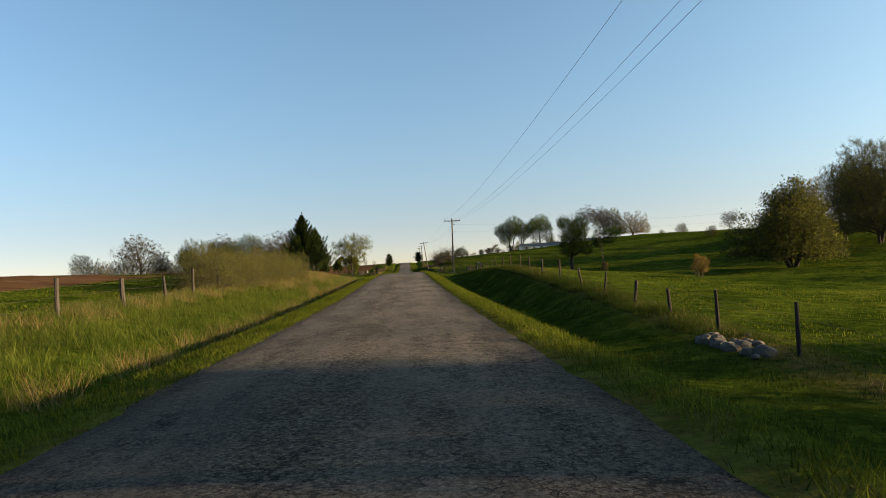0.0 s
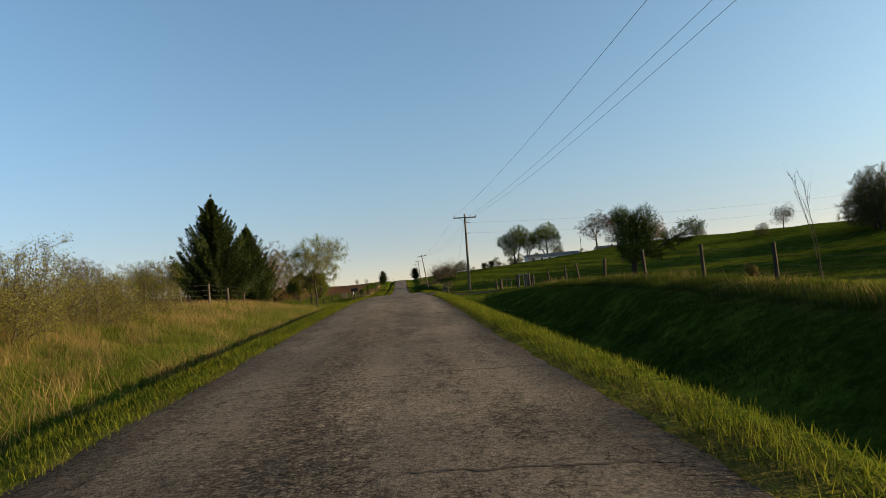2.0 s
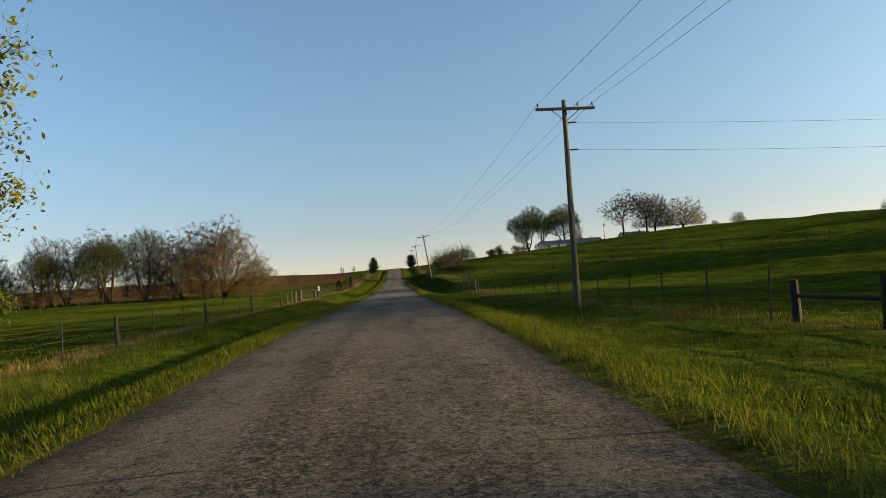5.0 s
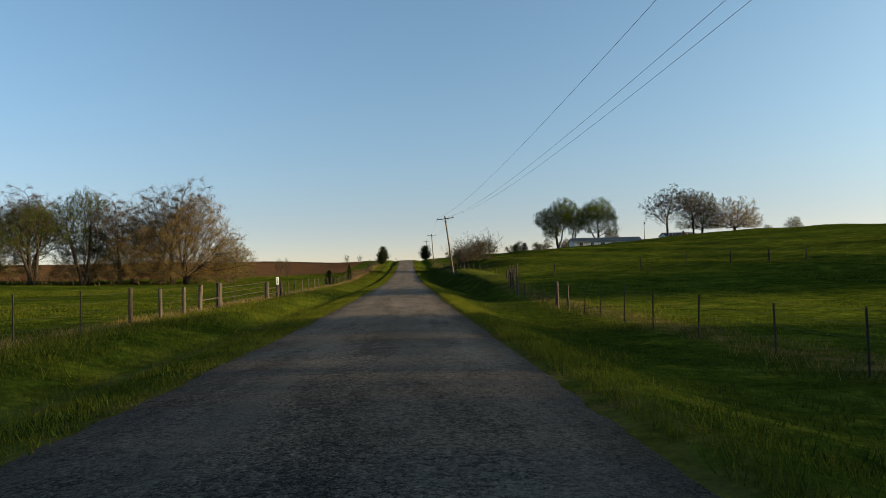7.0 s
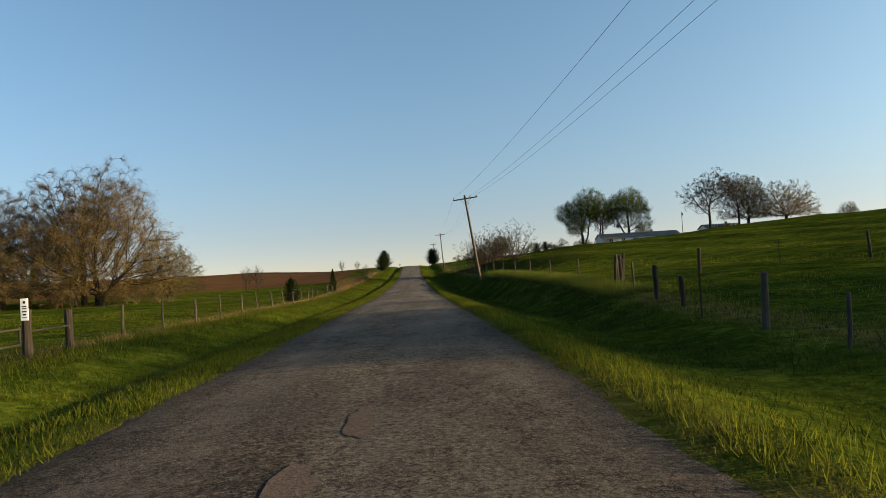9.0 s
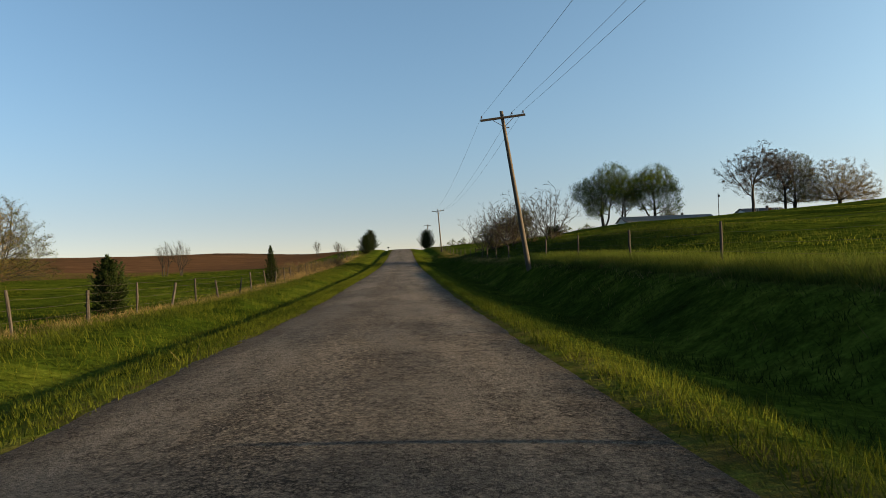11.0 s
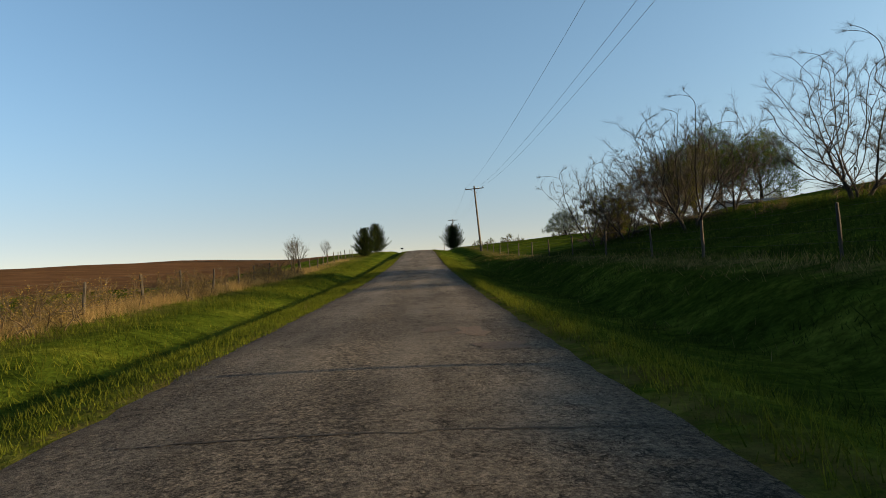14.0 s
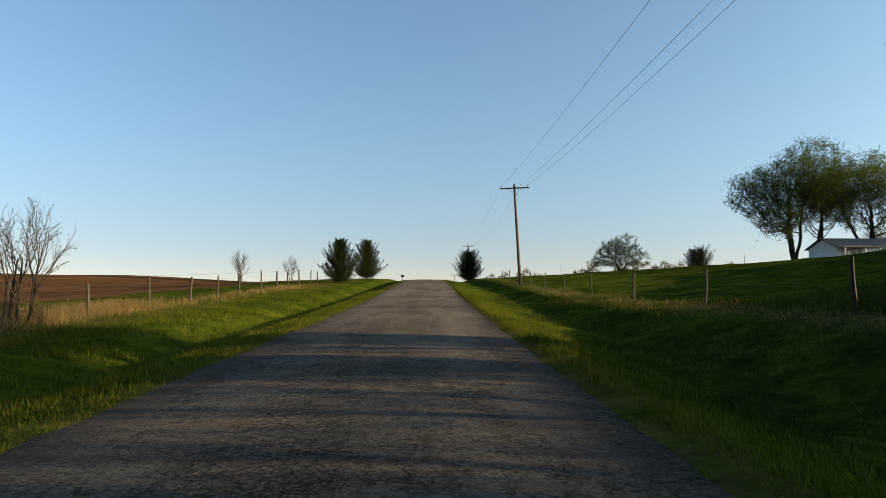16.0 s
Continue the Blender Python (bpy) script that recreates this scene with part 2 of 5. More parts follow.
def road_material():
    m, n, l, b = material("worn_chip_seal", 0.95, 0.12)
    p = stretched(n, l, 1, 1)
    chips = noise_node(n, l, 30, 4, 0.8, p)
    pits = noise_node(n, l, 16, 5, 0.8, p)
    lanes = noise_node(n, l, 1.0, 3, 0.5, stretched(n, l, 0.75, 0.012))
    long = noise_node(n, l, 1.0, 5, 0.6, stretched(n, l, 0.9, 0.05))
    blot = noise_node(n, l, 0.35, 6, 0.7, p)
    c1 = ramp(n, [(0.25, (0.060, 0.052, 0.046)), (0.5, (0.084, 0.073, 0.065)), (0.75, (0.108, 0.095, 0.085))])
    l.new(long.outputs[0], c1.inputs[0])
    c2 = ramp(n, [(0.3, (0.84, 0.85, 0.87)), (0.7, (1.14, 1.11, 1.08))])
    l.new(blot.outputs[0], c2.inputs[0])
    col = mix(n, l, "MULTIPLY", 1.0, c1.outputs[0], c2.outputs[0])
    c3 = ramp(n, [(0.34, (0.22, 0.21, 0.20)), (0.46, (0.95, 0.95, 0.95)), (0.66, (1.75, 1.70, 1.62))])
    l.new(chips.outputs[0], c3.inputs[0])
    col = mix(n, l, "MULTIPLY", 0.8, col, c3.outputs[0])
    # ravelled, pitted stretches along the wheel paths
    c4 = ramp(n, [(0.38, (0.14, 0.13, 0.12)), (0.48, (0.9, 0.9, 0.9)), (0.55, (1, 1, 1)), (0.70, (1.45, 1.40, 1.34))])
    l.new(pits.outputs[0], c4.inputs[0])
    lm = ramp(n, [(0.38, (0.15, 0.15, 0.15)), (0.58, (1, 1, 1))])
    l.new(lanes.outputs[0], lm.inputs[0])
    col = mix(n, l, "MULTIPLY", lm.outputs[0], col, c4.outputs[0])
    # coarse ravelled path left of the middle, darkened margins
    xyz = n.new("ShaderNodeSeparateXYZ")
    l.new(p, xyz.inputs[0])
    wander = noise_node(n, l, 1.0, 4, 0.6, stretched(n, l, 0.5, 0.16))

    def math_node(kind, a, b):
        k = n.new("ShaderNodeMath")
        k.operation = kind
        for sock, val in zip(k.inputs, (a, b)):
            if hasattr(val, "is_linked"):
                l.new(val, sock)
            else:
                sock.default_value = val
        return k.outputs[0]

    side = math_node("ADD", xyz.outputs[0], math_node("MULTIPLY", wander.outputs[0], 1.1))
    path = ramp(n, [(0.0, (1, 1, 1)), (0.35, (0.8, 0.8, 0.8)), (0.75, (0, 0, 0))])
    l.new(math_node("ABSOLUTE", math_node("ADD", side, 0.45), 0.0), path.inputs[0])
    rough_n = noise_node(n, l, 15, 5, 0.85, p)
    c5 = ramp(n, [(0.41, (0.10, 0.09, 0.085)), (0.50, (0.88, 0.87, 0.85)), (0.64, (1.6, 1.54, 1.46))])
    l.new(rough_n.outputs[0], c5.inputs[0])
    col = mix(n, l, "MULTIPLY", path.outputs[0], col, c5.outputs[0])
    # margins darkened for broken asphalt and, painted in, for the verge grass's shade
    rim = ramp(n, [(0.70, (0, 0, 0)), (0.98, (1, 1, 1))])
    l.new(math_node("MULTIPLY", math_node("ABSOLUTE", math_node("ADD", math_node("ADD", xyz.outputs[0], 0.59), math_node("MULTIPLY", math_node("SUBTRACT", wander.outputs[0], 0.5), 0.8)), 0.0), 0.4), rim.inputs[0])
    col = mix(n, l, "MULTIPLY", rim.outputs[0], col, (0.52, 0.48, 0.44))
    # old paving joints and frost cracks across the road
    acr = noise_node(n, l, 1.0, 5, 0.65, stretched(n, l, 0.55, 0.2))
    for every, shift in ((7.3, 0.35), (11.9, 0.7)):
        d = math_node("PINGPONG", math_node("ADD", xyz.outputs[1], math_node("MULTIPLY", acr.outputs[0], shift)), every)
        k2 = ramp(n, [(0.0, (0.18, 0.17, 0.16)), (0.012, (0.35, 0.34, 0.33)), (0.03, (1, 1, 1))])
        l.new(d, k2.inputs[0])
        where = noise_node(n, l, 1.0, 3, 0.5, stretched(n, l, 0.35, 0.30 / every))
        m2 = ramp(n, [(0.46, (0, 0, 0)), (0.53, (1, 1, 1))])
        l.new(where.outputs[0], m2.inputs[0])
        col = mix(n, l, "MULTIPLY", m2.outputs[0], col, k2.outputs[0])
    # broad crosswise bands of shade painted into the road colour
    shade_bands = noise_node(n, l, 1.0, 3, 0.5, stretched(n, l, 0.05, 0.22))
    c6 = ramp(n, [(0.35, (0.78, 0.78, 0.79)), (0.62, (1.12, 1.11, 1.09))])
    l.new(shade_bands.outputs[0], c6.inputs[0])
    col = mix(n, l, "MULTIPLY", 1.0, col, c6.outputs[0])
    # loose and bedded chips, each with its own shade, coarser along the ravelled path
    stone = n.new("ShaderNodeTexVoronoi")
    stone.inputs["Scale"].default_value = 42.0
    stone.inputs["Randomness"].default_value = 1.0
    l.new(stretched(n, l, 1, 0.8), stone.inputs["Vector"])
    tone = ramp(n, [(0.0, (0.78, 0.77, 0.76)), (0.5, (1, 1, 1)), (1.0, (1.28, 1.25, 1.21))])
    grey = n.new("ShaderNodeSeparateColor")
    l.new(stone.outputs["Color"], grey.inputs[0])
    l.new(grey.outputs[0], tone.inputs[0])
    col = mix(n, l, "MULTIPLY", 0.75, col, tone.outputs[0])
    gap = ramp(n, [(0.30, (1, 1, 1)), (0.62, (0.30, 0.28, 0.26))])
    l.new(stone.outputs["Distance"], gap.inputs[0])
    worn = noise_node(n, l, 1.1, 5, 0.7, stretched(n, l, 1, 0.25))
    wr = ramp(n, [(0.47, (0.0, 0.0, 0.0)), (0.66, (0.9, 0.9, 0.9))])
    l.new(worn.outputs[0], wr.inputs[0])
    col = mix(n, l, "MULTIPLY", wr.outputs[0], col, gap.outputs[0])
    coarse = noise_node(n, l, 11, 6, 0.82, stretched(n, l, 1, 0.8))
    c7 = ramp(n, [(0.38, (0.50, 0.48, 0.46)), (0.47, (1, 1, 1)), (0.62, (1.3, 1.27, 1.22))])
    l.new(coarse.outputs[0], c7.inputs[0])
    worn_wide = ramp(n, [(0.38, (0.15, 0.15, 0.15)), (0.56, (1, 1, 1))])
    l.new(worn.outputs[0], worn_wide.inputs[0])
    col = mix(n, l, "MULTIPLY", worn_wide.outputs[0], col, c7.outputs[0])
    # short broken cracks between the chips of the ravelled stretches
    warp = n.new("ShaderNodeVectorMath")
    warp.operation = "MULTIPLY_ADD"
    wn_ = noise_node(n, l, 5.0, 5, 0.7, p)
    l.new(wn_.outputs["Color"], warp.inputs[0])
    warp.inputs[1].default_value = (0.12, 0.12, 0.12)
    l.new(p, warp.inputs[2])
    for scale, wide, where, lo, hi in ((7.0, 0.060, 2.3, 0.50, 0.57), (15.0, 0.10, 5.0, 0.49, 0.56)):
        cr = n.new("ShaderNodeTexVoronoi")
        cr.feature = "DISTANCE_TO_EDGE"
        cr.inputs["Scale"].default_value = scale
        l.new(warp.outputs[0], cr.inputs["Vector"])
        k1 = ramp(n, [(0.0, (0.16, 0.15, 0.14)), (wide * 0.5, (0.32, 0.30, 0.28)), (wide, (1, 1, 1))])
        l.new(cr.outputs["Distance"], k1.inputs[0])
        spot = noise_node(n, l, where, 4, 0.65, p)
        m1 = ramp(n, [(lo, (0, 0, 0)), (hi, (1, 1, 1))])
        l.new(spot.outputs[0], m1.inputs[0])
        amount = mix(n, l, "MULTIPLY", 1.0, m1.outputs[0], worn_wide.outputs[0])
        col = mix(n, l, "MULTIPLY", amount, col, k1.outputs[0])
    col = mix(n, l, "MULTIPLY", 1.0, col, (0.94, 1.0, 1.03))
    l.new(col, b.inputs["Base Color"])
    h = mix(n, l, "ADD", 0.8, chips.outputs[0], coarse.outputs[0])
    bump(n, l, b, h, 1.0, 0.05)
    return m


def plain(name, dark, light, scale=6.0, rough=0.85, stretch=(1, 1, 1), relief=0.02, spec=0.25):
    """A weathered surface between two colours, with grain along the object's own axes."""
    m, n, l, b = material(name, rough, spec)
    tc = n.new("ShaderNodeTexCoord")
    mp = n.new("ShaderNodeMapping")
    mp.inputs["Scale"].default_value = stretch
    l.new(tc.outputs["Object"], mp.inputs["Vector"])
    t = noise_node(n, l, scale, 6, 0.65, mp.outputs[0])
    r = ramp(n, [(0.3, dark), (0.7, light)])
    l.new(t.outputs[0], r.inputs[0])
    inf = n.new("ShaderNodeObjectInfo")
    v = ramp(n, [(0.0, (0.75, 0.75, 0.75)), (1.0, (1.2, 1.2, 1.2))])
    l.new(inf.outputs["Random"], v.inputs[0])
    l.new(mix(n, l, "MULTIPLY", 1.0, r.outputs[0], v.outputs[0]), b.inputs["Base Color"])
    bump(n, l, b, t.outputs[0], 0.6, relief)
    return m


def leafy(name, dark, light, through=0.35):
    """Leaves and grass blades: each a little different, some light passing through."""
    m, n, l, b = material(name, 0.85, 0.03)
    g = n.new("ShaderNodeNewGeometry")
    r = ramp(n, [(0.0, dark), (1.0, light)])
    l.new(g.outputs["Random Per Island"], r.inputs[0])
    big = noise_node(n, l, 0.35, 4, 0.6, g.outputs["Position"])
    r2 = ramp(n, [(0.32, (0.6, 0.66, 0.6)), (0.68, (1.3, 1.22, 1.1))])
    l.new(big.outputs[0], r2.inputs[0])
    col = mix(n, l, "MULTIPLY", 1.0, r.outputs[0], r2.outputs[0])
    l.new(col, b.inputs["Base Color"])
    tr = n.new("ShaderNodeBsdfTranslucent")
    l.new(col, tr.inputs["Color"])
    mx = n.new("ShaderNodeMixShader")
    mx.inputs[0].default_value = through
    out = [k for k in n if k.type == "OUTPUT_MATERIAL"][0]
    l.new(b.outputs[0], mx.inputs[1])
    l.new(tr.outputs[0], mx.inputs[2])
    l.new(mx.outputs[0], out.inputs[0])
    return m


MEADOW, ROADTOP = ground_material(), road_material()
BARK = plain("grey_brown_bark", (0.010, 0.008, 0.006), (0.034, 0.028, 0.021), 9, 0.95, (1, 1, 0.25), 0.03)
TWIG = plain("brown_twigs", (0.018, 0.015, 0.011), (0.050, 0.041, 0.030), 5, 0.95)
RED_TWIG = plain("reddish_twigs", (0.028, 0.020, 0.011), (0.070, 0.050, 0.027), 3, 0.95)
POST_WOOD = plain("weathered_post_wood", (0.018, 0.015, 0.012), (0.056, 0.048, 0.039), 14, 0.95, (1, 1, 0.12), 0.02)
DARK_WOOD = plain("dark_post_wood", (0.0110, 0.0085, 0.0065), (0.0380, 0.0300, 0.0220), 14, 0.95, (1, 1, 0.12), 0.02)
POLE_WOOD = plain("creosoted_pole_wood", (0.036, 0.029, 0.021), (0.098, 0.080, 0.060), 10, 0.9, (1, 1, 0.08), 0.015)
STEEL = plain("rusty_fence_steel", (0.014, 0.011, 0.009), (0.040, 0.032, 0.026), 20, 0.85)
GALV = plain("galvanised_tube", (0.085, 0.080, 0.072), (0.18, 0.17, 0.15), 10, 0.45)
CABLE = plain("dark_cable", (0.02, 0.02, 0.02), (0.04, 0.04, 0.04), 3, 0.6)
CERAMIC = plain("brown_glazed_insulator", (0.0320, 0.0192, 0.0128), (0.0640, 0.0384, 0.0256), 3, 0.3, spec=0.5)
STONE = plain("field_stone", (0.030, 0.026, 0.022), (0.095, 0.082, 0.070), 5, 0.95)
WHITE = plain("white_siding", (0.60, 0.60, 0.58), (0.80, 0.80, 0.78), 2, 0.7)
SHINGLE = plain("grey_shingles", (0.0640, 0.0640, 0.0672), (0.1280, 0.1280, 0.1312), 6, 0.9, relief=0.01)
TRIM = plain("white_trim", (0.7, 0.7, 0.68), (0.82, 0.82, 0.8), 2, 0.6)
BLACK = plain("black_painted_metal", (0.003, 0.003, 0.0035), (0.008, 0.008, 0.009), 5, 0.6, spec=0.15)
RUST = plain("weathered_red_wood", (0.1024, 0.0352, 0.0160), (0.1920, 0.0768, 0.0320), 8, 0.9, (1, 1, 0.3))
PANE, _n, _l, _b = material("window_glass", 0.08, 0.5)
_b.inputs["Base Color"].default_value = (0.02, 0.025, 0.03, 1)
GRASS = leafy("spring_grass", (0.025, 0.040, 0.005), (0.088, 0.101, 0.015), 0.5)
# toned darker than GRASS: the right bank's shade is put into the colour
SHADE_GRASS = leafy("shade_toned_grass", (0.0130, 0.0235, 0.0046), (0.0380, 0.0530, 0.0105), 0.4)
STRAW = leafy("dry_grass", (0.088, 0.062, 0.029), (0.215, 0.160, 0.082), 0.4)
CEDAR = leafy("cedar_sprays", (0.0064, 0.0141, 0.0045), (0.0256, 0.0384, 0.0115), 0.15)
LEAF = leafy("young_leaves", (0.020, 0.038, 0.006), (0.062, 0.092, 0.016), 0.5)
OLIVE = leafy("olive_buds", (0.032, 0.038, 0.009), (0.082, 0.084, 0.022), 0.45)
GOLD = leafy("golden_olive_buds", (0.060, 0.066, 0.014), (0.140, 0.138, 0.036), 0.45)
BANK = leafy("yellow_green_bank_grass", (0.028, 0.050, 0.008), (0.092, 0.110, 0.024), 0.45)
RUSSET = leafy("russet_buds", (0.076, 0.055, 0.016), (0.165, 0.120, 0.038), 0.4)
PALE = leafy("yellow_green_young_leaves", (0.052, 0.062, 0.010), (0.125, 0.130, 0.026), 0.5)
SILVER = leafy("pale_blossom", (0.1024, 0.1088, 0.0448), (0.2304, 0.2304, 0.1216), 0.4)

# ---- mesh helpers ----
def mesh_from(name, verts, faces, mat, smooth=False):
    """A mesh from arrays: verts (n, 3), faces (m, 3) or (m, 4)."""
    verts, faces = np.asarray(verts, np.float32).reshape(-1, 3), np.asarray(faces, np.int32)
    me = bpy.data.meshes.new(name)
    k = faces.shape[1]
    me.vertices.add(len(verts))
    me.vertices.foreach_set("co", verts.ravel())
    me.loops.add(faces.size)
    me.loops.foreach_set("vertex_index", faces.ravel())
    me.polygons.add(len(faces))
    me.polygons.foreach_set("loop_start", np.arange(0, faces.size, k, dtype=np.int32))
    me.polygons.foreach_set("use_smooth", np.full(len(faces), smooth))
    me.update(calc_edges=True)
    me.materials.append(mat)
    return me


def part(name, bm, mat, parent=None, label="", smooth=False):
    """Links a bmesh as one mesh object under a thing or a part."""
    me = bpy.data.meshes.new(name)
    bm.to_mesh(me)
    bm.free()
    me.materials.append(mat)
    if smooth:
        me.polygons.foreach_set("use_smooth", [True] * len(me.polygons))
    ob = new(name, me)
    ob.parent = parent
    return tagged(ob, label)


def mesh_part(name, me, parent=None, label="", m=None):
    ob = new(name, me)
    ob.parent = parent
    if m is not None:
        ob.matrix_basis = m
    return tagged(ob, label)


def box(bm, size, at=(0, 0, 0), turn=(0, 0, 0), bevel=0.0):
    r = bmesh.ops.create_cube(bm, size=1.0, matrix=pose(*at, *turn) @ Matrix.Diagonal((*size, 1)))
    if bevel:
        edges = list({e for v in r["verts"] for e in v.link_edges})
        bmesh.ops.bevel(bm, geom=edges, offset=bevel, segments=1, affect="EDGES")


def rod(bm, a, b, r0, r1=None, sides=8):
    a, b = Vector(a), Vector(b)
    d = b - a
    m = Matrix.Translation((a + b) / 2) @ d.to_track_quat("Z", "Y").to_matrix().to_4x4()
    bmesh.ops.create_cone(bm, cap_ends=True, segments=sides, radius1=r0, radius2=r0 if r1 is None else r1, depth=d.length, matrix=m)


def gz(x, y):
    return float(ground_z(x, y))


def thing(name, label, category, at=(0, 0, 0), group="", turn=0.0):
    ob = new(name)
    ob.empty_display_size = 0.2
    ob.matrix_basis = pose(*at, 0, 0, turn)
    return tagged(ob, label, category, group)

# ---- ground and road ----
def field_noise(X, Y, s, seed):
    """Cheap smooth unevenness from a few crossed waves."""
    g = np.random.default_rng(seed)
    z = np.zeros_like(X)
    for k in range(7):
        a, ph, f = g.uniform(0, 6.28), g.uniform(0, 6.28), s * g.uniform(0.6, 1.7)
        z += np.sin((X * np.cos(a) + Y * np.sin(a)) * f + ph)
    return z / 7


def build_ground():
    xs = np.concatenate([-np.geomspace(2200, 60, 34)[:-1], np.arange(-60, -13, 1.5), np.arange(-13, 13, 0.4), np.arange(13, 70, 1.5), np.geomspace(71, 2200, 34)])
    ys = np.concatenate([-np.geomspace(500, 32, 14), np.arange(-30, 300, 1.0), np.arange(300, 440, 1.2), np.geomspace(442, 3000, 34)])
    X, Y = np.meshgrid(xs, ys)
    Z = ground_z(X, Y)
    off = np.clip((np.maximum(ROAD_L - 0.2 - X, X - ROAD_R - 0.2)) / 1.5, 0, 1)
    Z = Z + off * (0.09 * field_noise(X, Y, 1.1, 3) + 0.05 * field_noise(X, Y, 3.0, 4)) + np.clip((np.abs(X) - 10) / 30, 0, 1) * 0.35 * field_noise(X, Y, 0.16, 5)
    Z = Z + np.clip((X - 12) / 25, 0, 1) * 0.22 * np.sin(X * 0.42 + Y * 0.16 + 1.5 * field_noise(X, Y, 0.05, 6))
    n, m = X.shape
    i = (np.arange(n - 1)[:, None] * m + np.arange(m - 1)[None, :]).ravel()
    me = mesh_from("ground", np.stack([X, Y, Z], -1), np.stack([i, i + 1, i + m + 1, i + m], 1), MEADOW, True)
    soil = np.where((Y > 225) & (X < -16 - np.clip(262 - Y, 0, 40) * 1.3), 1.0, 0.0)
    soil = np.maximum(soil, np.where((Y < 42) & (X < -19), 1.0, 0.0))
    soil = np.maximum(soil, np.where((X < -120), 1.0, 0.0))
    straw = np.clip(1 - np.abs(X + 9.2) / np.interp(Y, [25, 36, 72, 82], [2.0, 3.0, 3.0, 2.0]), 0, 1) * np.interp(Y, [0, 20, 35, 75, 85, 195, 230, 290, 330], [0.5, 0.4, 1.0, 1.0, 0.5, 0.6, 0.8, 0.7, 0.3])
    straw = np.maximum(straw, np.clip(1 - np.abs(X - 8.6) / 1.3, 0, 1) * 0.7)
    straw = np.maximum(straw, np.clip(1 - np.abs(X + 4.6) / 0.5, 0, 1) * 0.5)
    straw = np.maximum(straw, np.clip(1 - np.minimum(np.abs(X - ROAD_L + 0.1), np.abs(X - ROAD_R - 0.1)) / 0.35, 0, 1) * 0.8)
    for key, val in (("soil", soil), ("straw", straw)):
        a = me.attributes.new(key, "FLOAT", "POINT")
        a.data.foreach_set("value", val.ravel().astype(np.float32))
    tagged(new("ground", me), "rolling spring pasture, grassy verges and ploughed fields", "ground", kind="structure")


def build_road():
    s = np.linspace(0, 1, 33)
    ys = np.concatenate([np.arange(-60, 300, 0.4), np.arange(300, 700, 1.5)])
    S, Y = np.meshgrid(s, ys)
    left = ROAD_L + 0.06 * field_noise(Y * 0, Y, 1.3, 11) + 0.07 * field_noise(Y * 0, Y, 5.0, 12)
    right = ROAD_R + 0.06 * field_noise(Y * 0, Y, 1.1, 13) + 0.07 * field_noise(Y * 0, Y, 4.5, 14)
    X = left + (right - left) * S
    Z = road_run(Y) + 0.05 * (1 - (2 * S - 1) ** 2) - 0.05 + 0.012 * field_noise(X, Y, 0.9, 15) + 0.006 * field_noise(X, Y, 4.0, 16)
    Z = Z + 0.035 - 0.012 * (np.abs(2 * S - 1) > 0.99)
    n, m = X.shape
    i = (np.arange(n - 1)[:, None] * m + np.arange(m - 1)[None, :]).ravel()
    me = mesh_from("road", np.stack([X, Y, Z], -1), np.stack([i, i + 1, i + m + 1, i + m], 1), ROADTOP, True)
    tagged(new("road", me), "cracked grey chip-seal country road without markings", "road", kind="structure")


def build_driveway():
    """The gravel apron that leaves the road towards the farm gate."""
    u, v = np.linspace(0, 1, 40), np.linspace(-1, 1, 16)
    U, V = np.meshgrid(u, v)
    X = ROAD_R - 0.15 + U * 9.5
    wide = 1.4 + 1.9 * np.clip(1 - U * 3.2, 0, 1) ** 2
    Y = 67.6 + 7.5 * U ** 1.4 + V * wide + 0.35 * field_noise(X, V * 3, 2.6, 21)
    Z = ground_z(X, Y) + 0.04 - 0.09 * np.abs(V) ** 8 + 0.015 * field_noise(X, Y, 4, 22)
    n, m = X.shape
    i = (np.arange(n - 1)[:, None] * m + np.arange(m - 1)[None, :]).ravel()
    me = mesh_from("driveway", np.stack([X, Y, Z], -1), np.stack([i, i + 1, i + m + 1, i + m], 1), ROADTOP, True)
    tagged(new("driveway", me), "worn grey farm driveway leaving the road", "driveway", kind="structure")


build_ground()
build_road()
build_driveway()

# ---- grass ----
def blades(name, label, mat, xy, height, width, lean, seed, sink=0.03):
    """Many single blades, each one narrow triangle, standing on the ground."""
    g = np.random.default_rng(seed)
    x, y = xy[:, 0], xy[:, 1]
    k = len(x)
    z = ground_z(x, y) - sink
    a = g.uniform(0, 6.28, k)
    h = height * g.uniform(0.55, 1.25, k)
    w = width * g.uniform(0.6, 1.3, k) * 0.5
    dx, dy = np.cos(a) * w, np.sin(a) * w
    la, ln = g.uniform(0, 6.28, k), lean * h * g.uniform(0.2, 1.0, k)
    v = np.empty((k, 3, 3))
    v[:, 0] = np.stack([x - dx, y - dy, z], 1)
    v[:, 1] = np.stack([x + dx, y + dy, z], 1)
    v[:, 2] = np.stack([x + np.cos(la) * ln - 0.1 * h, y + np.sin(la) * ln, z + h], 1)
    me = mesh_from(name, v, np.arange(3 * k).reshape(-1, 3), mat)
    return tagged(new(name, me), label, "grass", kind="stuff")


